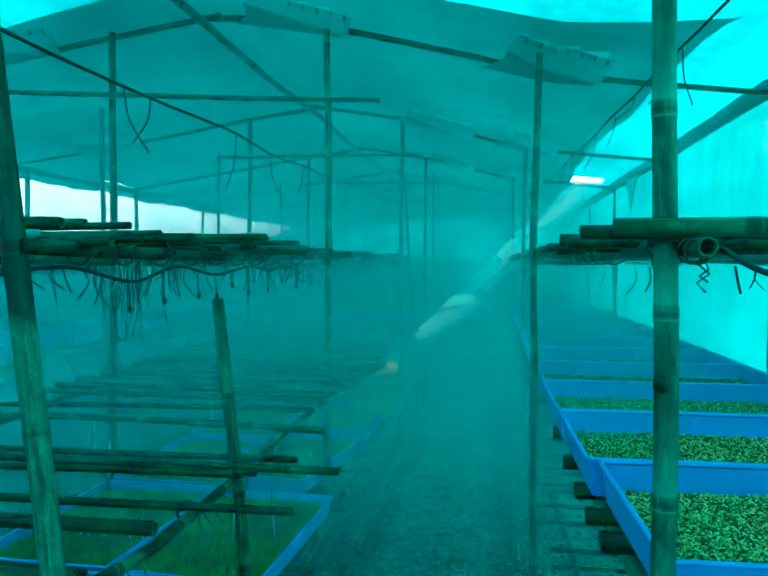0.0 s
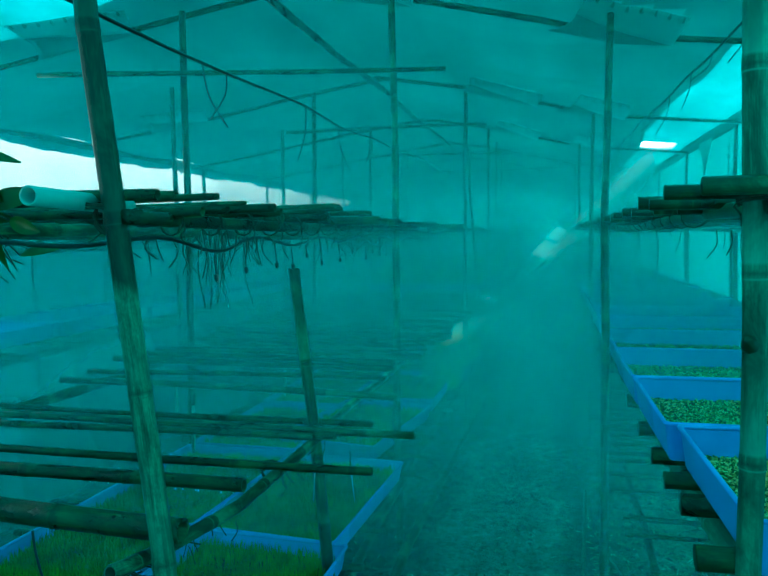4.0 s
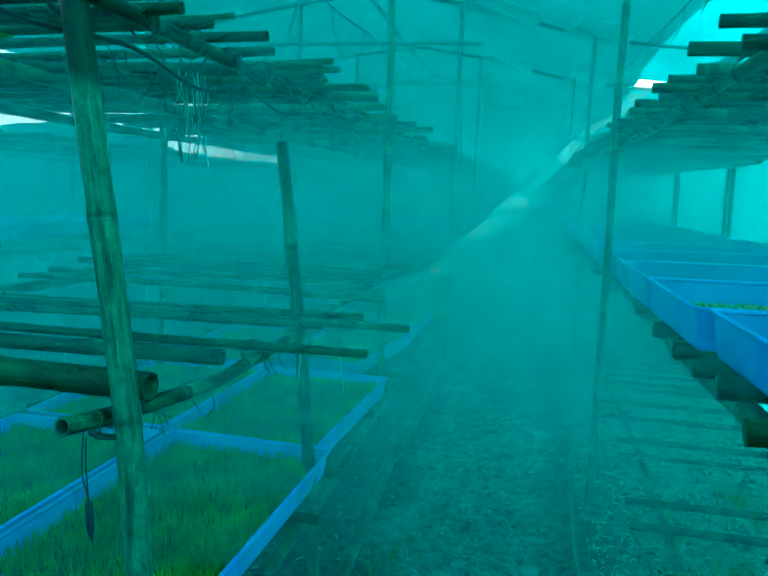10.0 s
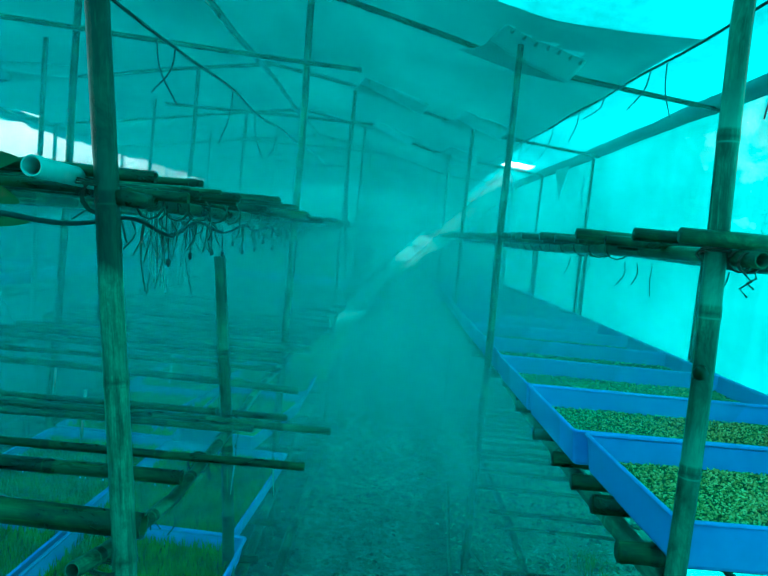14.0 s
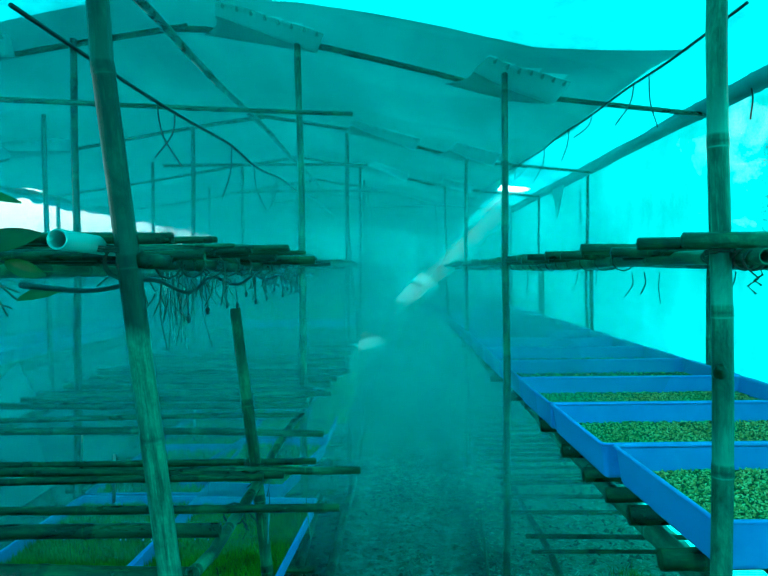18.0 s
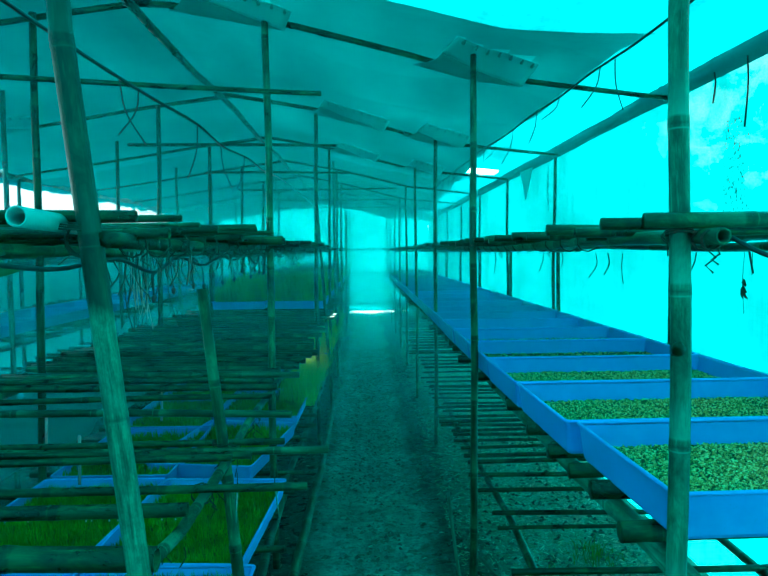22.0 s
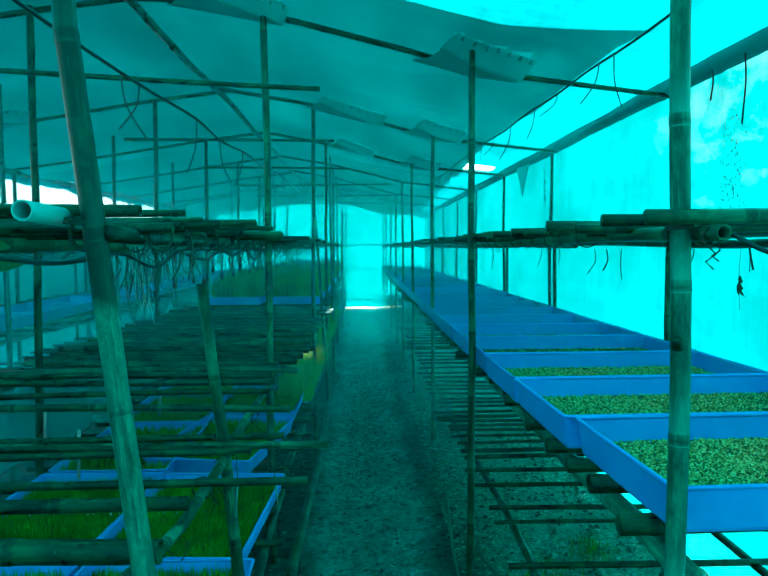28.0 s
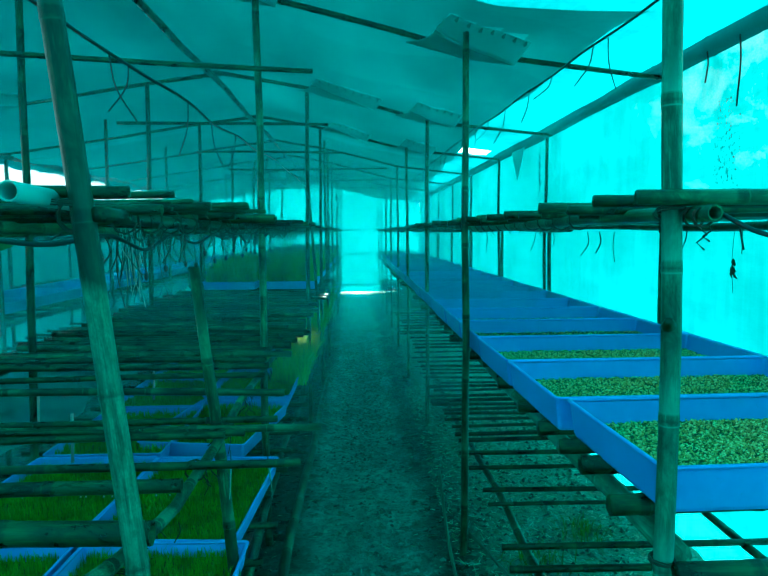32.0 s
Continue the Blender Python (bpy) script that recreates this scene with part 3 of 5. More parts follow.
    upright("wall_west", (WEST, Y0), (WEST, Y1), -0.05, 1.62, WEST_SHEET, "cyan plastic side sheet with an open strip above", 120, top=lambda b: float(np.interp(b.y, (10.5, 14.5), (1.62, 2.4))))


RAFTERS = (3.5, 5.55, 7.5, 9.4, 11.3, 13.2, 15.1, 17.0)


def build_frame():
    f = holder("roof_frame", "weathered bamboo rafters, ties and ridge pole under the sheets", "frame", (0, 0, 0), kind="structure")
    for i, y in enumerate(RAFTERS):
        right = [(x, y + 0.02 * x, zr(x) - 0.01) for x in (-1.38, -1.3, -0.6, 0.0, 0.35, 0.8, 1.37)]
        left = [(x, y, zr(x) - 0.01) for x in (-1.25, -2.0, -2.6, -3.3, -3.97)]
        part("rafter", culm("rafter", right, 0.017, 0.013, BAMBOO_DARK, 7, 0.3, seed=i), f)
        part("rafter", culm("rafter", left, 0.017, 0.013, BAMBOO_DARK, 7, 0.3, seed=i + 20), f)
    for i, (y, x0, x1, z0, z1) in enumerate(((3.33, -2.6, -0.414, 2.42, 2.309), (5.47, -2.05, -0.431, 2.41, 2.387), (7.42, -1.9, -0.38, 2.41, 2.40), (9.3, -1.9, 0.2, 2.4, 2.4), (11.2, -1.9, 0.3, 2.4, 2.4), (13.1, -1.9, 0.3, 2.4, 2.4))):
        part("tie_beam", culm("tie_beam", [(x0, y, z0), (x1, y, z1)], 0.015, 0.012, BAMBOO_DARK, 7, 0.28, seed=i + 40), f)
    part("ridge_pole", culm("ridge_pole", [(-1.34, 2.6, 2.745), (-1.30, 5.5, 2.745), (-1.25, 17.8, 2.745)], 0.022, 0.02, BAMBOO_DARK, 8, 0.35, seed=60), f)
    part("eave_beam", culm("eave_beam", [(1.36, Y0, 2.37), (1.365, 6, 2.365), (1.37, Y1, 2.36)], 0.045, 0.045, EAVE_WRAP, 10, 0.6, seed=61), f, label="thick eave pole wrapped in teal sheet")
    part("eave_beam", culm("eave_beam", [(-3.96, Y0, 2.38), (-3.96, Y1, 2.38)], 0.035, 0.035, BAMBOO_DARK, 8, 0.4, seed=62), f)
    for z in (0.2, 1.0, 1.62):
        part("rail", culm("rail", [(-2.0, Y1 - 0.05, z), (1.3, Y1 - 0.05, z + 0.02)], 0.016, 0.014, BAMBOO, 7, 0.4, seed=int(z * 50)), f)
    for i, y in enumerate((0.1, 5.7, 7.58, 9.45, 11.3, 13.2, 15.1)):
        part("wall_post", culm("wall_post", [(1.355, y, -0.1), (1.36, y, 2.35)], 0.016, 0.014, BAMBOO_DARK, 7, 0.3, seed=70 + i), f)
        part("wall_post", culm("wall_post", [(-3.95, y, -0.1), (-3.95, y, 2.38)], 0.025, 0.022, BAMBOO_DARK, 7, 0.3, seed=90 + i), f)


# ---- the racks ----
def post(rack, path, r0, r1, material=BAMBOO, node=0.3, seed=0, label="", sides=12):
    return part("post", culm("post", path, r0, r1, material, sides, node, seed=seed, wobble=0.004), rack, label=label)


def slat(rack, y, x0, x1, z, r, seed, material=BAMBOO, dy=0.0, dz=0.0, hollow=True):
    return part("slat", culm("slat", [(x0, y - dy, z - dz), (x1, y, z)], r * 1.08, r, material, 8, 0.26, seed=seed, wobble=0.007, hollow=hollow), rack)


def build_west_rack():
    rk = holder("bamboo_rack", "tall three-tier bamboo rack, weathered, tied with twine", "rack", (-1.2, 1.2, 0), "bamboo racks")
    rk.location = (0, 0, 0)
    rng = random.Random(11)
    post(rk, [(-0.560, 1.19, -0.1), (-0.592, 1.19, 0.75), (-0.612, 1.2, 1.0), (-0.664, 1.2, 1.45), (-0.713, 1.2, 1.98), (-0.72, 1.2, 2.70)], 0.021, 0.019, BAMBOO_WORN, 0.31, 1)
    post(rk, [(-0.565, 2.10, -0.1), (-0.60, 2.11, 0.45), (-0.662, 2.13, 1.0), (-0.72, 2.141, 1.446)], 0.020, 0.017, BAMBOO, 0.26, 2)
    post(rk, [(-0.673, 3.40, -0.1), (-0.68, 3.42, 1.3), (-0.69, 3.435, 2.69)], 0.019, 0.017, BAMBOO, 0.3, 3)
    post(rk, [(-0.61, 5.55, -0.1), (-0.60, 5.56, 2.68)], 0.018, 0.016, BAMBOO, 0.3, 4)
    post(rk, [(-0.52, 6.25, -0.1), (-0.655, 6.2, 2.3)], 0.015, 0.013, BAMBOO, 0.3, 5)
    for i, y in enumerate((7.5, 8.6, 9.4, 11.3, 13.2, 15.1, 17.0)):
        post(rk, [(-0.60 + rng.uniform(-0.03, 0.03), y, -0.1), (-0.60 + rng.uniform(-0.03, 0.03), y, 2.68)], 0.018, 0.015, BAMBOO, 0.3, 6 + i, sides=8)
    for i, y in enumerate((1.4, 3.45, 5.53, 7.5, 9.4, 11.3, 13.2, 15.1)):
        post(rk, [(-1.87 + rng.uniform(-0.03, 0.03), y, -0.1), (-1.84 + rng.uniform(-0.04, 0.04), y, zr(-1.85))], 0.022, 0.018, BAMBOO_DARK, 0.3, 16 + i, sides=8)
    # long beams of the three tiers
    for i, (x, z, y0, r) in enumerate(((-0.64, 0.928, 1.10, 0.0145), (-1.83, 0.935, 1.2, 0.023), (-0.655, 1.580, 1.19, 0.014), (-1.83, 1.565, 0.9, 0.022), (-0.60, 0.42, 1.2, 0.019), (-1.83, 0.415, 1.2, 0.024), (-1.2, 1.562, 0.95, 0.02))):
        y = y0
        k = 0
        while y < 17.4:
            L = rng.uniform(3.4, 4.2)
            zz = z + (0.006 if k % 2 else 0)
            head = [(x - 0.034, 1.13, 0.981), (x - 0.022, 1.24, 0.966), (x, 1.55, 0.934), (x, 2.1, 0.928)] if i == 0 and k == 0 else [(x, y, zz)]
            part("beam", culm("beam", head + [(x + rng.uniform(-0.02, 0.02), min(y + L, 17.6), zz)], r, r * 0.85, BAMBOO_MOSSY if i == 0 else BAMBOO_DARK if i == 2 else BAMBOO, 9, 0.24, seed=100 + i * 10 + k, wobble=0.008, hollow=i == 0), rk)
            y += L - 0.25
            k += 1
    part("kick_rail", culm("kick_rail", [(-0.50, 1.25, 0.18), (-0.50, 1.92, 0.229), (-0.50, 2.79, 0.285), (-0.50, 6.5, 0.16)], 0.022, 0.02, BAMBOO, 9, 0.3, seed=170), rk)
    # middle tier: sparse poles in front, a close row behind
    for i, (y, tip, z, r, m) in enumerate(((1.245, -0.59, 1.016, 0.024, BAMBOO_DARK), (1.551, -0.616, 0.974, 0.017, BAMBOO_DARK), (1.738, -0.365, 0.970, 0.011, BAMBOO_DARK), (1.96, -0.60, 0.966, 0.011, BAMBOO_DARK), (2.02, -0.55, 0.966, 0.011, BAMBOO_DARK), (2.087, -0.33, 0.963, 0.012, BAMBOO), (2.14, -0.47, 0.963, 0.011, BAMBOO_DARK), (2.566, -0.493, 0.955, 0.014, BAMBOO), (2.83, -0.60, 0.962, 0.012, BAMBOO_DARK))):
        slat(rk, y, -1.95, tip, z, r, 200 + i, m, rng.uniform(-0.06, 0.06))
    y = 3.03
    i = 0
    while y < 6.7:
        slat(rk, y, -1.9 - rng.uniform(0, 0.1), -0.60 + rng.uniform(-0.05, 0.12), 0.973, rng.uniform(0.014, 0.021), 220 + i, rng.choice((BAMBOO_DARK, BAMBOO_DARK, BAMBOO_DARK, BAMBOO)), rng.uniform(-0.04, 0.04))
        y += rng.uniform(0.07, 0.14)
        i += 1
    y = 6.8
    while y < 17.3:
        slat(rk, y, -1.9, -0.58 + rng.uniform(-0.05, 0.05), 0.968, 0.016, 260 + i, BAMBOO_DARK)
        y += 0.32
        i += 1
    # upper tier, close poles
    i = 0
    for y, tip, z in ((1.40, -0.66, 1.607), (1.229, -0.604, 1.618), (1.33, -0.58, 1.602), (1.48, -0.60, 1.60), (1.614, -0.547, 1.605), (1.72, -0.58, 1.602)):
        slat(rk, y, -1.95, tip, z - 0.003, 0.0105, 300 + i, BAMBOO_DARK, rng.uniform(-0.05, 0.05))
        i += 1
    for _ in range(11):
        slat(rk, rng.uniform(1.26, 2.4), -1.9, -0.60 + rng.uniform(-0.15, 0.10), 1.619 + rng.uniform(0, 0.008), rng.uniform(0.005, 0.009), 310 + i, rng.choice((BAMBOO, BAMBOO_DARK)), rng.uniform(-0.16, 0.16))
        i += 1
    y = 1.87
    while y < 17.3:
        slat(rk, y, -1.9 - rng.uniform(0, 0.12), -0.60 + rng.uniform(-0.06, 0.12), 1.60 + rng.uniform(-0.004, 0.004), rng.uniform(0.011, 0.017), 320 + i, rng.choice((BAMBOO, BAMBOO_DARK, BAMBOO_DARK)), rng.uniform(-0.05, 0.05))
        y += rng.uniform(0.10, 0.22) if y < 6 else 0.24
        i += 1
    # lower tier, under the grass trays
    y = 1.36
    while y < 17.3:
        slat(rk, y, -1.9, -0.56 + rng.uniform(-0.04, 0.04), 0.449, 0.014, 460 + i, BAMBOO_DARK)
        y += 0.3
        i += 1
    return rk


def build_east_rack():
    rk = holder("bamboo_rack", "long bamboo rack beside the bright side sheet", "rack", (0, 0, 0), "bamboo racks")
    rng = random.Random(12)
    front = post(rk, [(0.350, 1.24, -0.1), (0.347, 1.24, 0.95), (0.345, 1.24, 1.4), (0.340, 1.24, 2.0), (0.35, 1.24, 2.45)], 0.019, 0.017, BAMBOO_PALE, 0.33, 31)
    part("knot", tube("knot", [(0.346, 1.236, 1.372), (0.341, 1.224, 1.378), (0.337, 1.217, 1.384), (0.335, 1.212, 1.388)], [0.015, 0.013, 0.009, 0.006], BAMBOO_DARK, 8), front, label="cut branch stub on the post")
    post(rk, [(0.285, 3.22, -0.1), (0.275, 3.12, 1.0), (0.271, 3.082, 1.635), (0.30, 3.24, 2.46)], 0.018, 0.015, BAMBOO, 0.3, 32)
    post(rk, [(0.302, 3.25, -0.1), (0.295, 3.18, 0.55)], 0.008, 0.007, BAMBOO_PALE, 0.3, 33, "thin pale stake")
    post(rk, [(0.34, 5.46, -0.1), (0.345, 5.45, 2.44)], 0.017, 0.015, BAMBOO, 0.3, 34)
    post(rk, [(0.33, 7.3, -0.1), (0.32, 7.3, 2.44)], 0.016, 0.014, BAMBOO, 0.3, 35)
    for i, y in enumerate((9.3, 11.2, 13.1, 15.0, 16.9)):
        post(rk, [(0.35, y, -0.1), (0.34 + rng.uniform(-0.03, 0.03), y, 2.44)], 0.017, 0.014, BAMBOO, 0.3, 36 + i, sides=8)
    for i, y in enumerate((1.3, 3.4, 5.4, 7.2, 9.1, 11, 13)):
        post(rk, [(1.31, y, -0.1), (1.31, y, 1.62)], 0.018, 0.016, BAMBOO, 0.3, 46 + i, sides=8)
    for i, (x, z, y0, r) in enumerate(((0.374, 1.570, 1.15, 0.0145), (1.28, 1.568, 0.9, 0.02), (0.41, 0.905, 1.30, 0.026), (1.28, 0.905, 0.9, 0.022), (0.42, 0.33, 1.4, 0.018), (1.28, 0.33, 1.0, 0.018))):
        y, k = y0, 0
        while y < 17.4:
            L = rng.uniform(3.4, 4.2)
            part("beam", culm("beam", [(x, y, z), (x + rng.uniform(-0.02, 0.02), min(y + L, 17.6), z)], r, r * 0.8, BAMBOO_PALE if i == 2 else BAMBOO, 9, 0.24, seed=500 + i * 10 + k, wobble=0.008, hollow=i == 0), rk)
            y += L - 0.25
            k += 1
    # upper tier: thin close poles
    i, y = 0, 1.21
    while y < 17.3:
        slat(rk, y, 1.35, 0.28 + rng.uniform(-0.05, 0.04), 1.597 + rng.uniform(-0.003, 0.006), rng.uniform(0.010, 0.0145), 560 + i, rng.choice((BAMBOO, BAMBOO_DARK)), rng.uniform(-0.03, 0.03), hollow=False)
        y += rng.uniform(0.09, 0.19)
        i += 1
    # middle tier: thick stubby poles under the trays
    for y in (1.12, 1.40, 1.64, 1.79, 1.99, 2.24, 2.54, 2.72, 2.95):
        r = rng.uniform(0.020, 0.026)
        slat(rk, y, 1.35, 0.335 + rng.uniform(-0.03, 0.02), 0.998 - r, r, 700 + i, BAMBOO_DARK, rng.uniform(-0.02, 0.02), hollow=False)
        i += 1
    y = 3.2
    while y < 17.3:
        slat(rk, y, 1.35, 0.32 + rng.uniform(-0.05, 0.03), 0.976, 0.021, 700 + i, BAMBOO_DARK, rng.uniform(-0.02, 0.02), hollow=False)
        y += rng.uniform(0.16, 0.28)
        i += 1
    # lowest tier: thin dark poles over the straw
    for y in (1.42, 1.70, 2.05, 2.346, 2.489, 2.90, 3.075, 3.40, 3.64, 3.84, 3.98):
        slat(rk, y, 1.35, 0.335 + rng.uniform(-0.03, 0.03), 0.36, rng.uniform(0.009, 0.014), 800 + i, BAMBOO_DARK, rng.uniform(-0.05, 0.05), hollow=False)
        i += 1
    y = 4.15
    while y < 17.3:
        slat(rk, y, 1.35, 0.34 + rng.uniform(-0.06, 0.05), 0.36, rng.uniform(0.008, 0.014), 800 + i, BAMBOO_DARK, rng.uniform(-0.04, 0.04), hollow=False)
        y += rng.uniform(0.09, 0.2) if y < 6 else 0.25
        i += 1
    return rk


def build_far_west_rack():
    rk = holder("bamboo_rack", "bamboo rack beyond the second aisle, seen through mist", "rack", (0, 0, 0), "bamboo racks")
    rng = random.Random(13)
    for i, y in enumerate((2.4, 4.5, 6.5, 8.5, 10.4, 12.3, 14.2, 16.2)):
        post(rk, [(-2.5, y, -0.1), (-2.5, y, zr(-2.5))], 0.02, 0.017, BAMBOO_DARK, 0.3, 700 + i, sides=8)
        post(rk, [(-3.7, y, -0.1), (-3.7, y, 1.62)], 0.02, 0.017, BAMBOO_DARK, 0.3, 720 + i, sides=8)
    i = 0
    for z0, step in ((1.54, 0.16), (1.0, 0.3), (0.42, 0.35)):
        for x in (-2.52, -3.66):
            part("beam", culm("beam", [(x, 1.6, z0 - 0.04), (x, 17.4, z0 - 0.04)], 0.022, 0.02, BAMBOO_DARK, 8, 0.4, seed=740 + i), rk)
        y = 1.8
        while y < 17.3:
            slat(rk, y, -3.85, -2.42 + rng.uniform(-0.08, 0.08), z0, 0.016, 760 + i, BAMBOO_DARK)
            y += step * rng.uniform(0.7, 1.3)
            i += 1
    return rk


# ---- trays ----
def tray_mesh(w, l, h, t=0.006, flare=0.02):
    """An open moulded tray with a rolled rim; its base is centred on the origin."""
    def ring(ax, ay, z, r, n=4):
        out = []
        for cx, cy, a0 in ((ax - r, ay - r, 0), (-ax + r, ay - r, 90), (-ax + r, -ay + r, 180), (ax - r, -ay + r, 270)):
            for k in range(n + 1):
                a = radians(a0 + 90 * k / n)
                out.append((cx + math.cos(a) * r, cy + math.sin(a) * r, z))
        return out

    a, b = w / 2, l / 2
    shell = [ring(a - flare, b - flare, 0.0, 0.012), ring(a - flare * 0.8, b - flare * 0.8, 0.008, 0.014), ring(a - 0.006, b - 0.006, h - 0.010, 0.016),
             ring(a - 0.010, b - 0.010, h - 0.010, 0.014), ring(a - flare - 0.004, b - flare - 0.004, t, 0.010)]
    rim = [ring(a - 0.0055, b - 0.0055, h - 0.009, 0.016), ring(a - 0.001, b - 0.001, h - 0.008, 0.018), ring(a + 0.001, b + 0.001, h - 0.004, 0.018),
           ring(a - 0.001, b - 0.001, h, 0.017), ring(a - 0.009, b - 0.009, h - 0.001, 0.014), ring(a - 0.0115, b - 0.0115, h - 0.008, 0.013)]

    def skin(rings, close):
        n = len(rings[0])
        verts = [v for r in rings for v in r]
        faces = [(i * n + k, i * n + (k + 1) % n, (i + 1) * n + (k + 1) % n, (i + 1) * n + k) for i in range(len(rings) - 1) for k in range(n)]
        if close:
            faces.append(tuple(reversed(range(n))))
            faces.append(tuple((len(rings) - 1) * n + k for k in range(n)))
        return verts, faces

    return skin(shell, True), skin(rim + [rim[0]], False)


BLUE = blue_plastic()


def make_trays():
    out = []
    for size in ((0.945, 0.553, 0.098), (0.545, 0.85, 0.08)):
        shell, rim = tray_mesh(*size)
        out.append((mesh_of("tray_shell", *shell, BLUE, False), mesh_of("rim", *rim, BLUE)))
    return out


def place_tray(me, at, label, group, turn=0.0):
    ob = new("seed_tray", me[0])
    ob.matrix_basis = pose(*at, rz=turn)
    part("rim", me[1], ob)
    return tagged(ob, label, "tray", group)


def grain_mesh(w, l, count, seed):
    """A layer of soaked grain: a lumpy bed with loose kernels on it."""
    rng = random.Random(seed)
    kern_v = [(0.5, 0, 0), (-0.5, 0, 0), (0, 0.28, 0), (0, -0.28, 0), (0, 0, 0.24), (0, 0, -0.24)]
    kern_f = [(0, 2, 4), (2, 1, 4), (1, 3, 4), (3, 0, 4), (2, 0, 5), (1, 2, 5), (3, 1, 5), (0, 3, 5)]
    verts, faces = [], []
    nx, ny = 30, 18
    for j in range(ny + 1):
        for i in range(nx + 1):
            x, y = (i / nx - 0.5) * w, (j / ny - 0.5) * l
            verts.append((x, y, 0.004 * noise.noise((x * 12, y * 12, seed))))
    for j in range(ny):
        for i in range(nx):
            faces.append((j * (nx + 1) + i, j * (nx + 1) + i + 1, (j + 1) * (nx + 1) + i + 1, (j + 1) * (nx + 1) + i))
    flat = len(faces)
    for _ in range(count):
        x, y = rng.uniform(-0.5, 0.5) * (w - 0.01), rng.uniform(-0.5, 0.5) * (l - 0.01)
        m = pose(x, y, 0.003 + 0.004 * noise.noise((x * 12, y * 12, seed)) + rng.uniform(0, 0.003), rng.uniform(-50, 50), rng.uniform(-50, 50), rng.uniform(0, 360))
        s = rng.uniform(0.0085, 0.0125)
        o = len(verts)
        verts += [m @ (Vector(v) * s) for v in kern_v]
        faces += [tuple(o + q for q in f) for f in kern_f]
    me = mesh_of("grain_bed", verts, faces, GRAIN_BASE, False)
    me.materials.append(GRAIN)
    me.polygons.foreach_set("material_index", [0] * flat + [1] * (len(faces) - flat))
    return me


def grass_mesh(w, l, count, height, seed, width=0.0022, bed=1.0, spread=1.0):
    rng = random.Random(seed)
    verts, faces = [], []
    for z in (0.0,):
        verts += [(-w / 2 * bed, -l / 2 * bed, z), (w / 2 * bed, -l / 2 * bed, z), (w / 2 * bed, l / 2 * bed, z), (-w / 2 * bed, l / 2 * bed, z)]
        faces.append((0, 1, 2, 3))
    for _ in range(count):
        x, y = rng.uniform(-0.5, 0.5) * w, rng.uniform(-0.5, 0.5) * l
        h = height * rng.uniform(0.5, 1.15) * (0.85 + 0.4 * noise.noise((x * 6, y * 6, seed)))
        a = rng.uniform(0, 2 * math.pi)
        lean = rng.uniform(0.05, 0.5) * h * spread
        dx, dy = math.cos(a), math.sin(a)
        px, py = -dy * width, dx * width
        o = len(verts)
        verts += [(x - px, y - py, 0), (x + px, y + py, 0), (x + dx * lean * 0.35 - px * 0.8, y + dy * lean * 0.35 - py * 0.8, h * 0.6), (x + dx * lean * 0.35 + px * 0.8, y + dy * lean * 0.35 + py * 0.8, h * 0.6), (x + dx * lean, y + dy * lean, h)]
        faces += [(o, o + 1, o + 3, o + 2), (o + 2, o + 3, o + 4)]
    me = mesh_of("fodder_grass", verts, faces, GRASS_BASE, False)
    me.materials.append(GRASS)
    me.polygons.foreach_set("material_index", [0] + [1] * (len(faces) - 1))
    return me


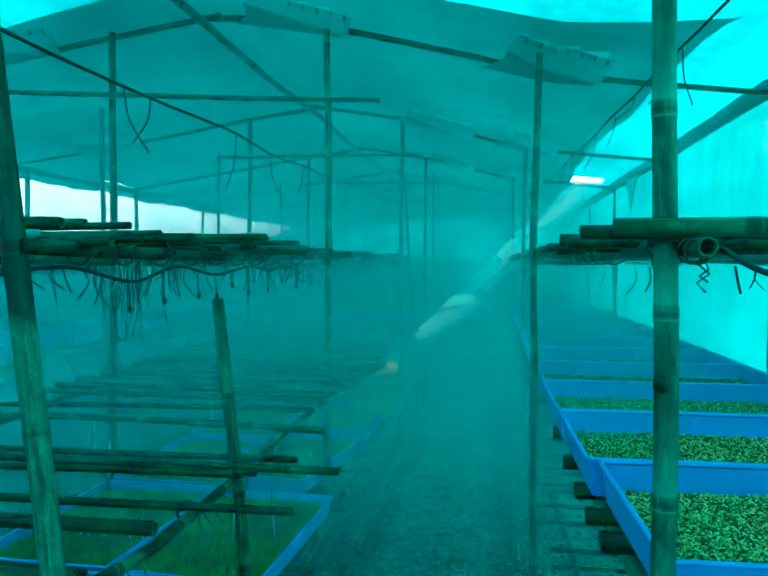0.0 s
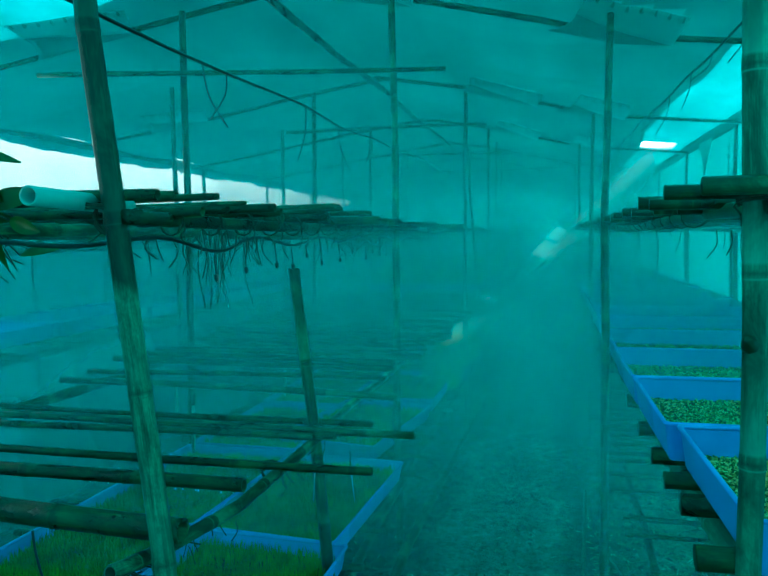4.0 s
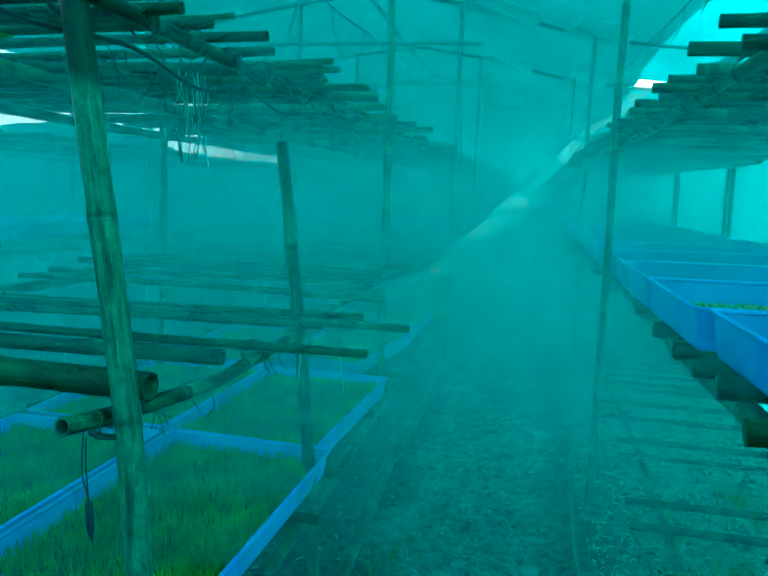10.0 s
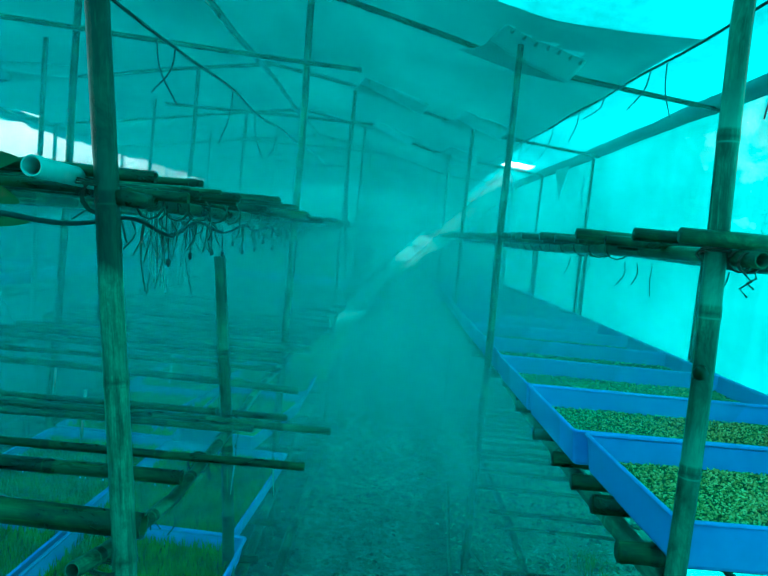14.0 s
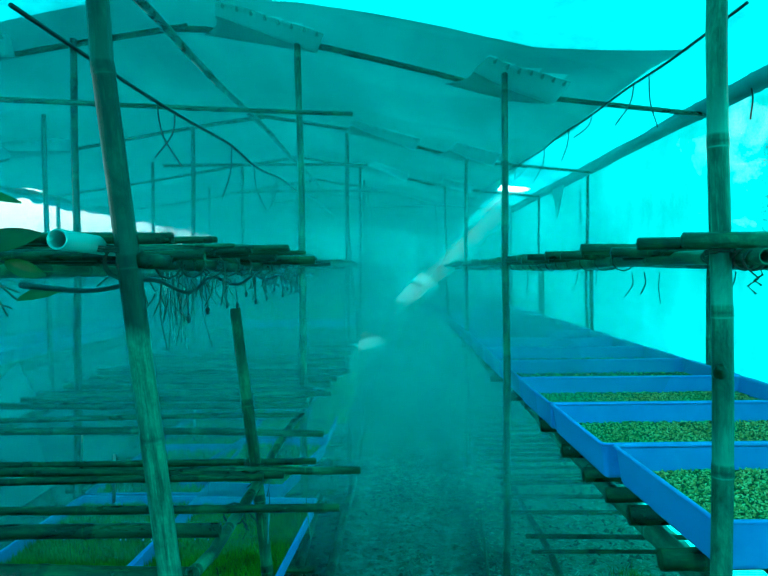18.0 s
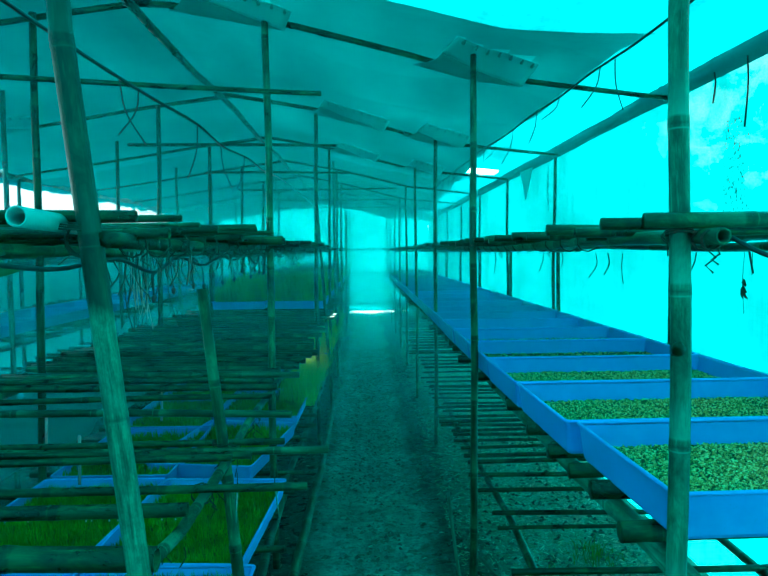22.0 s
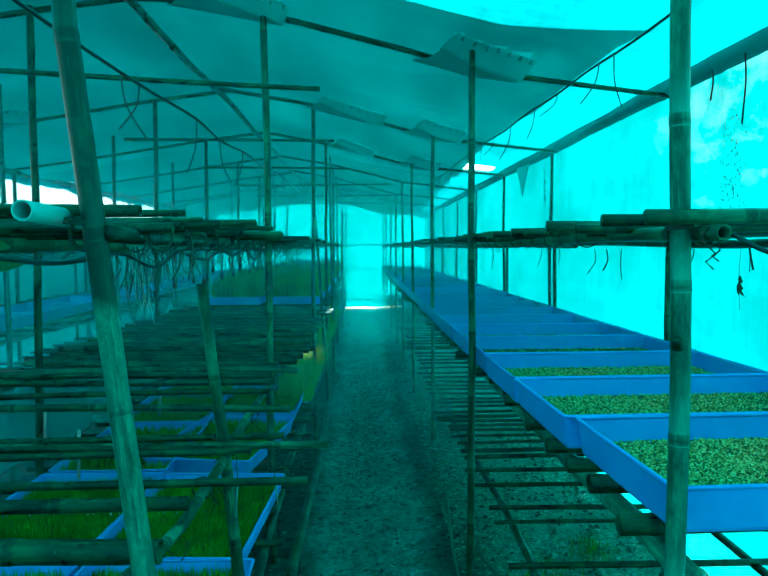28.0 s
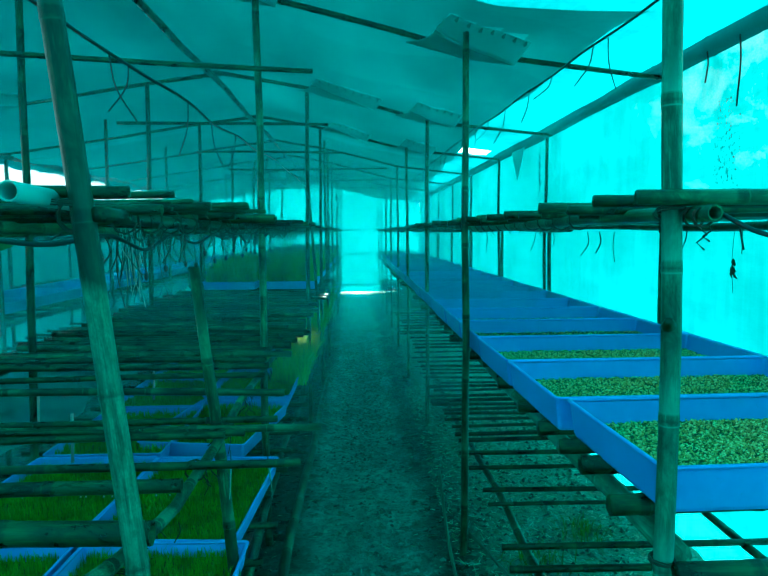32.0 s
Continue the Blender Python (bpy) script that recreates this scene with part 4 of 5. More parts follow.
def build_trays():
    wide, long = make_trays()
    rng = random.Random(21)
    # grain trays along the bright side
    beds = [grain_mesh(0.90, 0.505, 11500, 1), grain_mesh(0.90, 0.505, 8000, 2), grain_mesh(0.90, 0.505, 2200, 3)]
    y, i = 1.295 + 0.277, 0
    while y < 17.2:
        x, turn = ((0.828, 1.6), (0.785, 1.2), (0.776, 0.8), (0.772, 0.4))[min(i, 3)]
        x += rng.uniform(-0.004, 0.004)
        place_tray(wide, (x, y, 0.999), "blue plastic tray of soaked grain on bamboo poles", "grain trays", turn + rng.uniform(-0.3, 0.3))
        b = new("grain_bed", beds[0 if i == 0 else 1 if i < 3 else 2])
        b.matrix_basis = pose(x, y, 0.999 + 0.03, rz=turn)
        tagged(b, "layer of soaked yellow grain in a blue tray", "grain", "grain beds", "stuff")
        y += 0.5565
        i += 1
    # grass trays low on the other rack
    beds = [grass_mesh(0.48, 0.80, 9000, 0.042, 4, 0.0018), grass_mesh(0.48, 0.80, 3200, 0.05, 5, 0.003)]
    for col, x in enumerate((-0.877, -1.44)):
        y, i = 1.384 + 0.425, 0
        while y < 17.0:
            xx = x + (0.012, 0.036, 0.045, 0.03)[min(i, 3)] + rng.uniform(-0.004, 0.004)
            turn = (-1.6, -1.4, -0.4, 0.0)[min(i, 3)]
            if col == 0 and 1 <= i <= 3:
                xx, y, turn = ((-0.872, 2.665, -3.5), (-0.965, 3.72, -9.0), (-0.905, 4.68, -1.0))[i - 1]
            place_tray(long, (xx, y, 0.463), "blue plastic tray of sprouted green fodder", "grass trays", turn)
            b = new("fodder_grass", beds[0 if i < 2 else 1])
            b.matrix_basis = pose(xx, y, 0.463 + 0.034, rz=180 * (i % 2) + turn)
            tagged(b, "dense short green fodder grass growing in a tray", "grass", "fodder grass", "stuff")
            y += 0.885
            i += 1
    # taller grass at the edge of the low trays, sunlight put into its yellow colour
    edge = grass_mesh(0.24, 0.86, 1700, 0.27, 8, 0.0022, 0.0, 2.0)
    edge.materials[1] = SUNLIT_GRASS
    for y in (5.2, 6.0, 7.4, 8.8, 10.2):
        b = new("fodder_grass", edge)
        b.matrix_basis = pose(-0.70, y, 0.485, rz=180 * (int(y) % 2))
        tagged(b, "tall fodder grass along the tray edge, coloured yellow as if sunlit", "grass", "yellowing grass", "stuff")
    # tall grass further down on the middle tier
    tall = grass_mesh(0.48, 0.80, 3000, 0.30, 6, 0.003)
    for col, x in enumerate((-0.9, -1.5)):
        y = 7.4
        while y < 17.0:
            place_tray(long, (x, y, 0.985), "blue plastic tray of tall green fodder", "tall grass trays", rng.uniform(-0.6, 0.6))
            b = new("fodder_grass", tall)
            b.matrix_basis = pose(x, y, 1.01)
            tagged(b, "tall green fodder grass growing in a tray", "grass", "tall fodder grass", "stuff")
            y += 0.875
    # the rack beyond the second aisle
    for z in (1.02,):
        y = 2.9
        while y < 17.0:
            place_tray(long, (-2.82, y, z), "blue plastic tray on the rack beyond the second aisle", "far trays", rng.uniform(-1, 1))
            y += 0.875



# ---- pipes, hoses, twine and other small things ----
def wavy(points, n=8):
    """A smooth line through points."""
    pts = [Vector(p) for p in points]
    pts = [pts[0] * 2 - pts[1]] + pts + [pts[-1] * 2 - pts[-2]]
    out = []
    for a, b, c, d in zip(pts, pts[1:], pts[2:], pts[3:]):
        for k in range(n):
            t = k / n
            out.append(0.5 * ((2 * b) + (c - a) * t + (2 * a - 5 * b + 4 * c - d) * t * t + (3 * b - a - 3 * c + d) * t ** 3))
    out.append(pts[-2])
    return out


def build_mist_lines():
    """Two thin black hoses along the house under the roof, with short drip tubes."""
    for x0, x1, z, ya, seed in ((-0.86, -0.74, 2.0, 1.2, 1), (0.72, 0.60, 2.24, 1.9, 2)):
        rng = random.Random(seed)
        line = holder("drip_line", "thin black irrigation hose with short hanging drip tubes", "hose", group="drip lines")
        pts, y = [], ya
        while y < 17.5:
            pts.append((x0 + (x1 - x0) * min(1, (y - ya) / 4) + rng.uniform(-0.008, 0.008), y, z + rng.uniform(-0.012, 0.012) + 0.006 * y))
            y += 0.45
        part("hose", tube("hose", wavy(pts, 4), 0.0045, RUBBER, 6), line)
        for p in pts[1:]:
            for _ in range(1):
                q = Vector(p) + Vector((0, rng.uniform(-0.2, 0.2), 0))
                L, s = rng.uniform(0.10, 0.21), rng.choice((-1, 1)) * rng.uniform(0.02, 0.08)
                part("drip_tube", tube("drip_tube", wavy([q, q + Vector((s * 0.2, 0.01, -L * 0.5)), q + Vector((s, 0.02, -L))], 4), 0.0022, RUBBER, 5), line)


def slab(name, place, nu, nv, thick, material, smooth=True):
    """A thin folded sheet over a grid: place(u, v) gives its lower face."""
    top = [Vector(place(i / nu, j / nv)) for j in range(nv + 1) for i in range(nu + 1)]
    verts = top + [p + Vector((0, 0, thick)) for p in top]
    n, w = len(top), nu + 1
    faces = [(j * w + i, (j + 1) * w + i, (j + 1) * w + i + 1, j * w + i + 1) for j in range(nv) for i in range(nu)]
    faces += [tuple(n + q for q in reversed(f)) for f in faces]
    rim = [i for i in range(w)] + [j * w + nu for j in range(1, nv + 1)] + [nv * w + i for i in range(nu - 1, -1, -1)] + [j * w for j in range(nv - 1, 0, -1)]
    faces += [(p, q, n + q, n + p) for p, q in zip(rim, rim[1:] + rim[:1])]
    return mesh_of(name, verts, faces, material, smooth)


def build_pads():
    """Folded sheet padding between the post heads and the inner sheet, with a row of coarse stitches along its hem."""
    rng = random.Random(5)
    under = lambda x, y: tarp_z(x, y, (x - WEST) / (side(y) - WEST)) - 0.012
    for y, a, b in PADS:
        pad = holder("rafter_pad", "pale sheet padding folded over a rafter, coarsely stitched", "padding", group="rafter pads")

        # a ribbon that runs from the sheet before the rafter down to its underside
        def flap(u, v):
            x = a + (b - a) * u + 0.05 * (1 - v)
            yy = y + 0.02 * x - 0.012 - 0.20 * (1 - u) - (0.19 - 0.05 * u) * (1 - v)
            low = min(zr(x) - 0.010 - 0.036 * u, under(x, yy) - 0.004)
            return (x, yy, (under(x, yy) - 0.006 * u) * (1 - v) + low * v + 0.005 * noise.noise((x * 9, v * 3, y)))

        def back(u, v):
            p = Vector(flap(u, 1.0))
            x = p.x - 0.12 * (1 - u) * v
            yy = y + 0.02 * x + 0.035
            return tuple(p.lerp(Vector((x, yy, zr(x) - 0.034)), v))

        part("flap", slab("flap", flap, 16, 6, 0.003, PALE_PAD), pad)
        # same padding in a darker sheet: the shade behind is put into the colour
        part("back_flap", slab("back_flap", back, 16, 5, 0.003, DARK_TARP), pad, label="back of the padding, its shade put into a dark teal colour")
        n = int((b - a) / 0.055)
        for i in range(n):
            p = Vector(flap((i + 0.5) / n, 0.0))
            q = Vector(flap((i + 0.5) / n, 0.12 + rng.uniform(0, 0.06)))
            part("stitch", tube("stitch", [p - Vector((0, 0.012, 0.006)), (p + q) / 2 - Vector((0, 0, 0.010)), q - Vector((0, 0, 0.004))], [0.004, 0.009, 0.003], DARK_TARP, 5), pad)


def lathe(name, p0, p1, profile, material, sides=20):
    """Turns a profile of (share of the way, radius) about the line from p0 to p1."""
    p0, p1 = Vector(p0), Vector(p1)
    d = (p1 - p0).normalized()
    u = d.cross(Vector((0, 0, 1))).normalized()
    v = d.cross(u)
    verts, faces = [], []
    for s, r in profile:
        for k in range(sides):
            a = 2 * math.pi * k / sides
            verts.append(p0.lerp(p1, s) + (u * math.cos(a) + v * math.sin(a)) * r)
    for i in range(len(profile) - 1):
        for k in range(sides):
            k2 = (k + 1) % sides
            faces.append((i * sides + k, i * sides + k2, (i + 1) * sides + k2, (i + 1) * sides + k))
    return mesh_of(name, verts, faces, material)


def build_pipe():
    prof = [(0.98, 0.0130), (0.002, 0.0130), (0.0, 0.0134), (0.0, 0.0155), (0.006, 0.0162), (0.994, 0.0162), (1.0, 0.0155), (1.0, 0.0134), (0.98, 0.0130)]
    pipe = part("water_pipe", lathe("water_pipe", (-0.724, 1.055, 1.611), (-0.741, 1.34, 1.606), prof, PVC))
    tagged(pipe, "short white plastic pipe with an open end on the bamboo shelf", "pipe")


def build_east_hoses():
    h = holder("hose_pair", "two black rubber hoses hanging in front of the grain trays", "hose")
    a = wavy([(0.66, 1.02, 2.4), (0.655, 1.02, 1.95), (0.637, 1.02, 1.752), (0.607, 1.02, 1.58), (0.598, 1.02, 1.483), (0.593, 1.02, 1.37), (0.590, 1.02, 1.25), (0.597, 1.02, 1.10), (0.60, 1.03, 0.6), (0.58, 1.05, 0.01)], 5)
    b = wavy([(0.668, 1.035, 2.4), (0.661, 1.035, 1.95), (0.645, 1.035, 1.752), (0.615, 1.033, 1.58), (0.604, 1.033, 1.483), (0.601, 1.03, 1.36), (0.615, 1.02, 1.286), (0.627, 1.02, 1.10), (0.63, 1.03, 0.6), (0.66, 1.05, 0.01)], 5)
    part("hose", tube("hose", a, 0.0072, RUBBER, 8), h)
    part("hose", tube("hose", b, 0.0072, RUBBER, 8), h)
    part("tie", twist("tie", (0.597, 1.026, 1.40), 0.018, (0, 0, 1), PVC, 2, 0.0016, 0.004, 0.04, 3), h, label="white string knot")
    d = holder("feed_hose", "thin black hose drooping under the upper shelf", "hose")
    part("hose", tube("hose", wavy([(0.40, 1.17, 1.575), (0.44, 1.12, 1.542), (0.542, 1.10, 1.518), (0.617, 1.09, 1.512), (0.655, 1.07, 1.522), (0.70, 1.1, 1.56)], 6), 0.0042, RUBBER, 7), d)
    for x, z, L, s in ((0.45, 1.538, 0.055, 0.02), (0.555, 1.515, 0.075, 0.012), (0.40, 1.55, 0.035, 0.008), (0.50, 1.53, 0.03, 0.004)):
        part("drip_tube", tube("drip_tube", wavy([(x, 1.11, z), (x + s * 0.4, 1.11, z - L * 0.5), (x + s, 1.112, z - L)], 4), 0.0018, RUBBER, 5), d)
    s = holder("mist_sprinkler", "small black mist sprinkler hanging from the upper shelf", "sprinkler")
    part("stem", tube("stem", wavy([(0.795, 1.3, 1.60), (0.793, 1.3, 1.54), (0.793, 1.3, 1.478)], 4), 0.0022, RUBBER, 6), s)
    part("body", tube("body", [(0.793, 1.3, 1.525), (0.793, 1.3, 1.517), (0.793, 1.3, 1.506), (0.793, 1.3, 1.500)], [0.003, 0.0065, 0.0065, 0.003], RUBBER, 8), s)
    part("crossbar", tube("crossbar", [(0.768, 1.3, 1.474), (0.793, 1.3, 1.475), (0.818, 1.302, 1.474)], [0.003, 0.004, 0.003], RUBBER, 6), s)


def leaf_data(base, along, up, L, w, curl=0.25, n=6, o=0):
    """A pointed leaf blade with a folded midrib."""
    along, up = Vector(along).normalized(), Vector(up)
    side = along.cross(up).normalized()
    up = side.cross(along)
    verts, faces = [], []
    for i in range(n + 1):
        t = i / n
        ww = w * math.sin(math.pi * min(1, t * 0.93 + 0.04)) ** 0.8
        c = Vector(base) + along * (L * t) - up * (curl * L * t * t)
        for s, lift in ((-1, 0.22), (-0.5, 0.07), (0, 0), (0.5, 0.07), (1, 0.22)):
            verts.append(c + side * (s * ww) + up * (lift * ww))
    for i in range(n):
        for k in range(4):
            a = o + i * 5 + k
            faces.append((a, a + 1, a + 6, a + 5))
    return verts, faces


def build_vine():
    v = holder("hanging_vine", "hanging vine with large glossy green leaves and thin twigs", "plant", (0, 0, 0))
    stem = wavy([(-0.99, 0.93, 2.62), (-1.0, 0.94, 2.1), (-0.985, 0.95, 1.80), (-0.97, 0.95, 1.62), (-0.96, 0.94, 1.45), (-0.95, 0.93, 1.36)], 5)
    part("stem", tube("stem", stem, 0.004, TWINE, 6), v)
    side_stem = wavy([(-0.97, 0.95, 1.66), (-0.90, 0.985, 1.62), (-0.845, 1.0, 1.575), (-0.81, 1.0, 1.52)], 5)
    part("stem", tube("stem", side_stem, 0.0025, TWINE, 5), v)
    rng = random.Random(9)
    # base, way along x and z, half width, lean along the aisle, fresh or old
    specs = [((-0.877, 0.97, 1.694), 0.131, -0.030, 0.010, 0.02, 0), ((-0.886, 0.95, 1.651), 0.093, 0.010, 0.016, 0.00, 0), ((-0.904, 0.96, 1.763), 0.116, -0.008, 0.010, 0.03, 1),
             ((-0.889, 0.94, 1.776), 0.072, 0.001, 0.008, 0.03, 1), ((-0.891, 0.94, 1.721), 0.068, -0.022, 0.010, 0.03, 1), ((-0.823, 1.00, 1.598), 0.092, 0.022, 0.017, 0.00, 0),
             ((-0.775, 1.00, 1.577), 0.065, -0.017, 0.012, -0.03, 0), ((-0.759, 1.00, 1.524), 0.051, 0.020, 0.009, 0.03, 0), ((-0.833, 0.92, 1.588), 0.064, -0.110, 0.017, -0.03, 0),
             ((-0.830, 0.90, 1.546), 0.037, -0.079, 0.017, -0.02, 0), ((-0.807, 0.90, 1.493), -0.019, -0.084, 0.013, 0.03, 0), ((-0.794, 0.99, 1.571), -0.002, -0.069, 0.010, 0.01, 0),
             ((-0.814, 0.93, 1.436), 0.004, -0.053, 0.011, 0.00, 1), ((-0.842, 0.90, 1.593), 0.003, -0.116, 0.014, -0.01, 0), ((-0.877, 0.92, 1.409), 0.044, -0.018, 0.010, 0.02, 1),
             ((-0.864, 0.98, 1.606), 0.064, -0.039, 0.014, -0.02, 0), ((-0.857, 0.99, 1.582), 0.077, 0.000, 0.013, 0.02, 0), ((-0.893, 0.95, 1.634), 0.070, -0.013, 0.013, 0.02, 0),
             ((-0.830, 0.98, 1.541), 0.015, -0.062, 0.009, -0.03, 0), ((-0.789, 1.00, 1.603), -0.029, 0.028, 0.012, 0.00, 0)]
    for _ in range(18):
        specs.append(((-0.97 + rng.uniform(-0.10, 0.04), 0.94 + rng.uniform(-0.04, 0.05), rng.uniform(1.40, 1.86)), rng.uniform(-0.10, 0.05), rng.uniform(-0.11, 0.0), rng.uniform(0.010, 0.017), rng.uniform(-0.04, 0.04), int(rng.random() < 0.3)))
    for _ in range(10):
        specs.append(((-0.84 + rng.uniform(-0.04, 0.03), 1.0 + rng.uniform(-0.02, 0.02), 1.56 + rng.uniform(-0.04, 0.02)), rng.uniform(-0.02, 0.03), rng.uniform(-0.05, -0.015), rng.uniform(0.002, 0.005), rng.uniform(-0.02, 0.02), 1))
    for b, dx, dz, w, dy, fresh in specs:
        d = Vector((dx, dy, dz))
        vs, fs = leaf_data(b, d, (rng.uniform(-0.4, 0.4), -1.0, rng.uniform(0.0, 0.5)), d.length, w, rng.uniform(0.05, 0.22), 8)
        lf = part("leaf", mesh_of("leaf", vs, fs, FRESH_LEAF if fresh else LEAF), v)
        home = Vector((-0.85, 1.0, 1.585)) if b[0] > -0.90 else Vector((-0.972, 0.95, min(b[2] + 0.02, 2.0)))
        part("leaf_stalk", tube("leaf_stalk", wavy([b, Vector(b).lerp(home, 0.5) + Vector((0, 0, 0.008)), home], 4), 0.0015, TWINE, 5), lf)
    eye = Vector((-0.26, 0.076, 1.568))
    v.matrix_basis = Matrix.Translation(eye) @ Matrix.Scale(1.2, 4) @ Matrix.Translation(-eye)
    for k in range(16):
        b = Vector((-0.83 + rng.uniform(-0.03, 0.03), 1.0 + rng.uniform(-0.02, 0.02), 1.55 + rng.uniform(-0.02, 0.02)))
        part("twig", tube("twig", wavy([b, b + Vector((rng.uniform(-0.015, 0.02), 0.01, rng.uniform(-0.03, 0))), b + Vector((rng.uniform(-0.02, 0.04), 0.02, rng.uniform(-0.06, -0.015)))], 4), 0.0011, TWINE, 4), v)


WET = plain("clear_water_drop", (0.55, 0.62, 0.60), 0.04, 0.05, spec=1.0)
PALE_PLASTIC = plain("grubby_plastic", (0.30, 0.31, 0.28), 0.6, 0.3)


def build_hangings():
    """Twine ends and root threads under the shelves, drip weights and the leaning stick."""
    rng = random.Random(31)
    lash = holder("twine_lashings", "dark twine bindings with loose ends on the bamboo racks", "twine")
    knots = [((-0.637, 1.195, 0.95), 0.024, (0.2, 0.1, 1)), ((0.374, 1.18, 1.570), 0.0165, (0, 1, 0.1)), ((0.374, 1.21, 1.571), 0.017, (0.1, 1, 0)), ((-0.70, 1.2, 1.60), 0.024, (0.1, 0, 1)), ((-0.69, 1.2, 1.575), 0.026, (0.1, 0.8, 0.3)), ((0.347, 1.24, 0.935), 0.023, (0.1, 0, 1)), ((0.347, 1.24, 1.585), 0.023, (0, 0.2, 1)),
             ((-0.683, 3.42, 1.58), 0.022, (0, 0, 1)), ((-0.67, 3.41, 0.95), 0.022, (0, 0, 1)), ((0.273, 3.09, 1.58), 0.020, (0, 0, 1)), ((-0.667, 2.13, 0.97), 0.020, (0.1, 0, 1)), ((-0.63, 1.74, 0.95), 0.026, (0, 1, 0)), ((-0.63, 2.09, 0.95), 0.026, (0, 1, 0))]
    for i, (c, r, ax) in enumerate(knots):
        part("binding", twist("binding", c, r, ax, None, 3, 0.0016, 0.0035, rng.uniform(0.03, 0.09), i), lash)
    for y in [1.35 + 0.16 * k for k in range(30)]:
        part("binding", twist("binding", (-0.655, y, 1.575), 0.026, (0.15, 1, 0), None, 2, 0.0018, 0.004, rng.uniform(0.02, 0.06), int(y * 50)), lash)
        if y > 1.7:
            part("binding", twist("binding", (0.374, y, 1.578), 0.026, (0.15, 1, 0), None, 2, 0.0018, 0.004, rng.uniform(0.01, 0.04), int(y * 70)), lash)
    roots = holder("root_threads", "thin dark roots and twine ends hanging under the shelves", "roots")
    for k in range(170):
        side = rng.random()
        y = 1.3 + 3.6 * rng.random() ** 1.3
        x = -0.655 + rng.uniform(-0.12, 0.05) if side < 0.62 else (0.40 + rng.uniform(-0.05, 0.5) if side < 0.70 else -0.63 + rng.uniform(-0.05, 0.02))
        z = 1.545 if side < 0.70 else 0.92
        if 0.62 <= side < 0.70:
            y += 0.4
        L = rng.uniform(0.02, 0.085) * (1.4 if rng.random() < 0.15 else 1) * (0.6 if side > 0.70 else 1)
        p = Vector((x, y, z))
        pts = [p, p + Vector((rng.uniform(-0.012, 0.012), rng.uniform(-0.01, 0.01), -L * 0.5)), p + Vector((rng.uniform(-0.025, 0.025), rng.uniform(-0.01, 0.01), -L))]
        part("thread", tube("thread", wavy(pts, 3), rng.uniform(0.0009, 0.002), TWINE, 4), roots)
    hose = holder("shelf_hose", "black hose looping under the upper bamboo shelf", "hose")
    pts, y = [], 0.9
    while y < 6:
        pts.append((-0.70 + rng.uniform(-0.01, 0.01), y, 1.545))
        pts.append((-0.70 + rng.uniform(-0.01, 0.01), y + 0.24, 1.545 - (0.014 if y < 1.3 else rng.uniform(0.015, 0.045))))
        y += 0.48
    part("hose", tube("hose", wavy(pts, 6), 0.0042, RUBBER, 6), hose)
    y = 1.6
    while y < 5.5:
        p = Vector((-0.70, y, 1.535))
        L = rng.uniform(0.04, 0.09)
        dt = part("drip_tube", tube("drip_tube", [p, p + Vector((0.004, 0, -L * 0.6)), p + Vector((0.006, 0, -L))], 0.0016, RUBBER, 5), hose)
        part("drip_cap", tube("drip_cap", [p + Vector((0.006, 0, -L)), p + Vector((0.006, 0, -L - 0.004)), p + Vector((0.006, 0, -L - 0.014)), p + Vector((0.006, 0, -L - 0.018))], [0.002, 0.0055, 0.0045, 0.001], RUBBER, 7), dt)
        y += rng.uniform(0.1, 0.24)
    # weights hanging under the middle tier
    w = holder("pointed_weight", "dark pointed drip weight on thin twine", "weight")
    part("string", tube("string", wavy([(-0.640, 1.15, 0.955), (-0.636, 1.142, 0.915), (-0.630, 1.137, 0.86)], 5), 0.0014, TWINE, 5), w)
    part("string", tube("string", wavy([(-0.652, 1.16, 0.955), (-0.645, 1.145, 0.905), (-0.631, 1.137, 0.872)], 5), 0.0012, TWINE, 5), w)
    part("body", tube("body", [(-0.630, 1.137, 0.866), (-0.629, 1.136, 0.862), (-0.627, 1.135, 0.825), (-0.624, 1.134, 0.802)], [0.003, 0.0062, 0.0058, 0.0008], RUBBER, 8), w)
    c = holder("dripper", "pale plastic dripper cap hanging on a dark tube", "dripper")
    ct = part("tube", tube("tube", wavy([(-0.968, 1.3, 0.95), (-0.962, 1.3, 0.90), (-0.947, 1.3, 0.845)], 4), 0.0026, RUBBER, 6), c)
    part("cap", tube("cap", [(-0.947, 1.3, 0.848), (-0.947, 1.3, 0.845), (-0.943, 1.3, 0.812), (-0.943, 1.3, 0.806)], [0.004, 0.010, 0.009, 0.003], PVC, 10), ct, label="pale plastic cap")
    for x, z, dx in ((-0.571, 0.89, -0.006), (-0.469, 0.90, 0.011)):
        d = holder("drip_stake", "pale slender dripper hanging under the middle shelf", "dripper", group="drip stakes")
        part("string", tube("string", [(x, 1.9, z + 0.06), (x, 1.9, z + 0.02)], 0.0012, TWINE, 5), d)
        part("stake", tube("stake", [(x, 1.9, z + 0.02), (x + dx, 1.9, z - 0.08)], [0.0028, 0.0012], PALE_PLASTIC, 6), d)
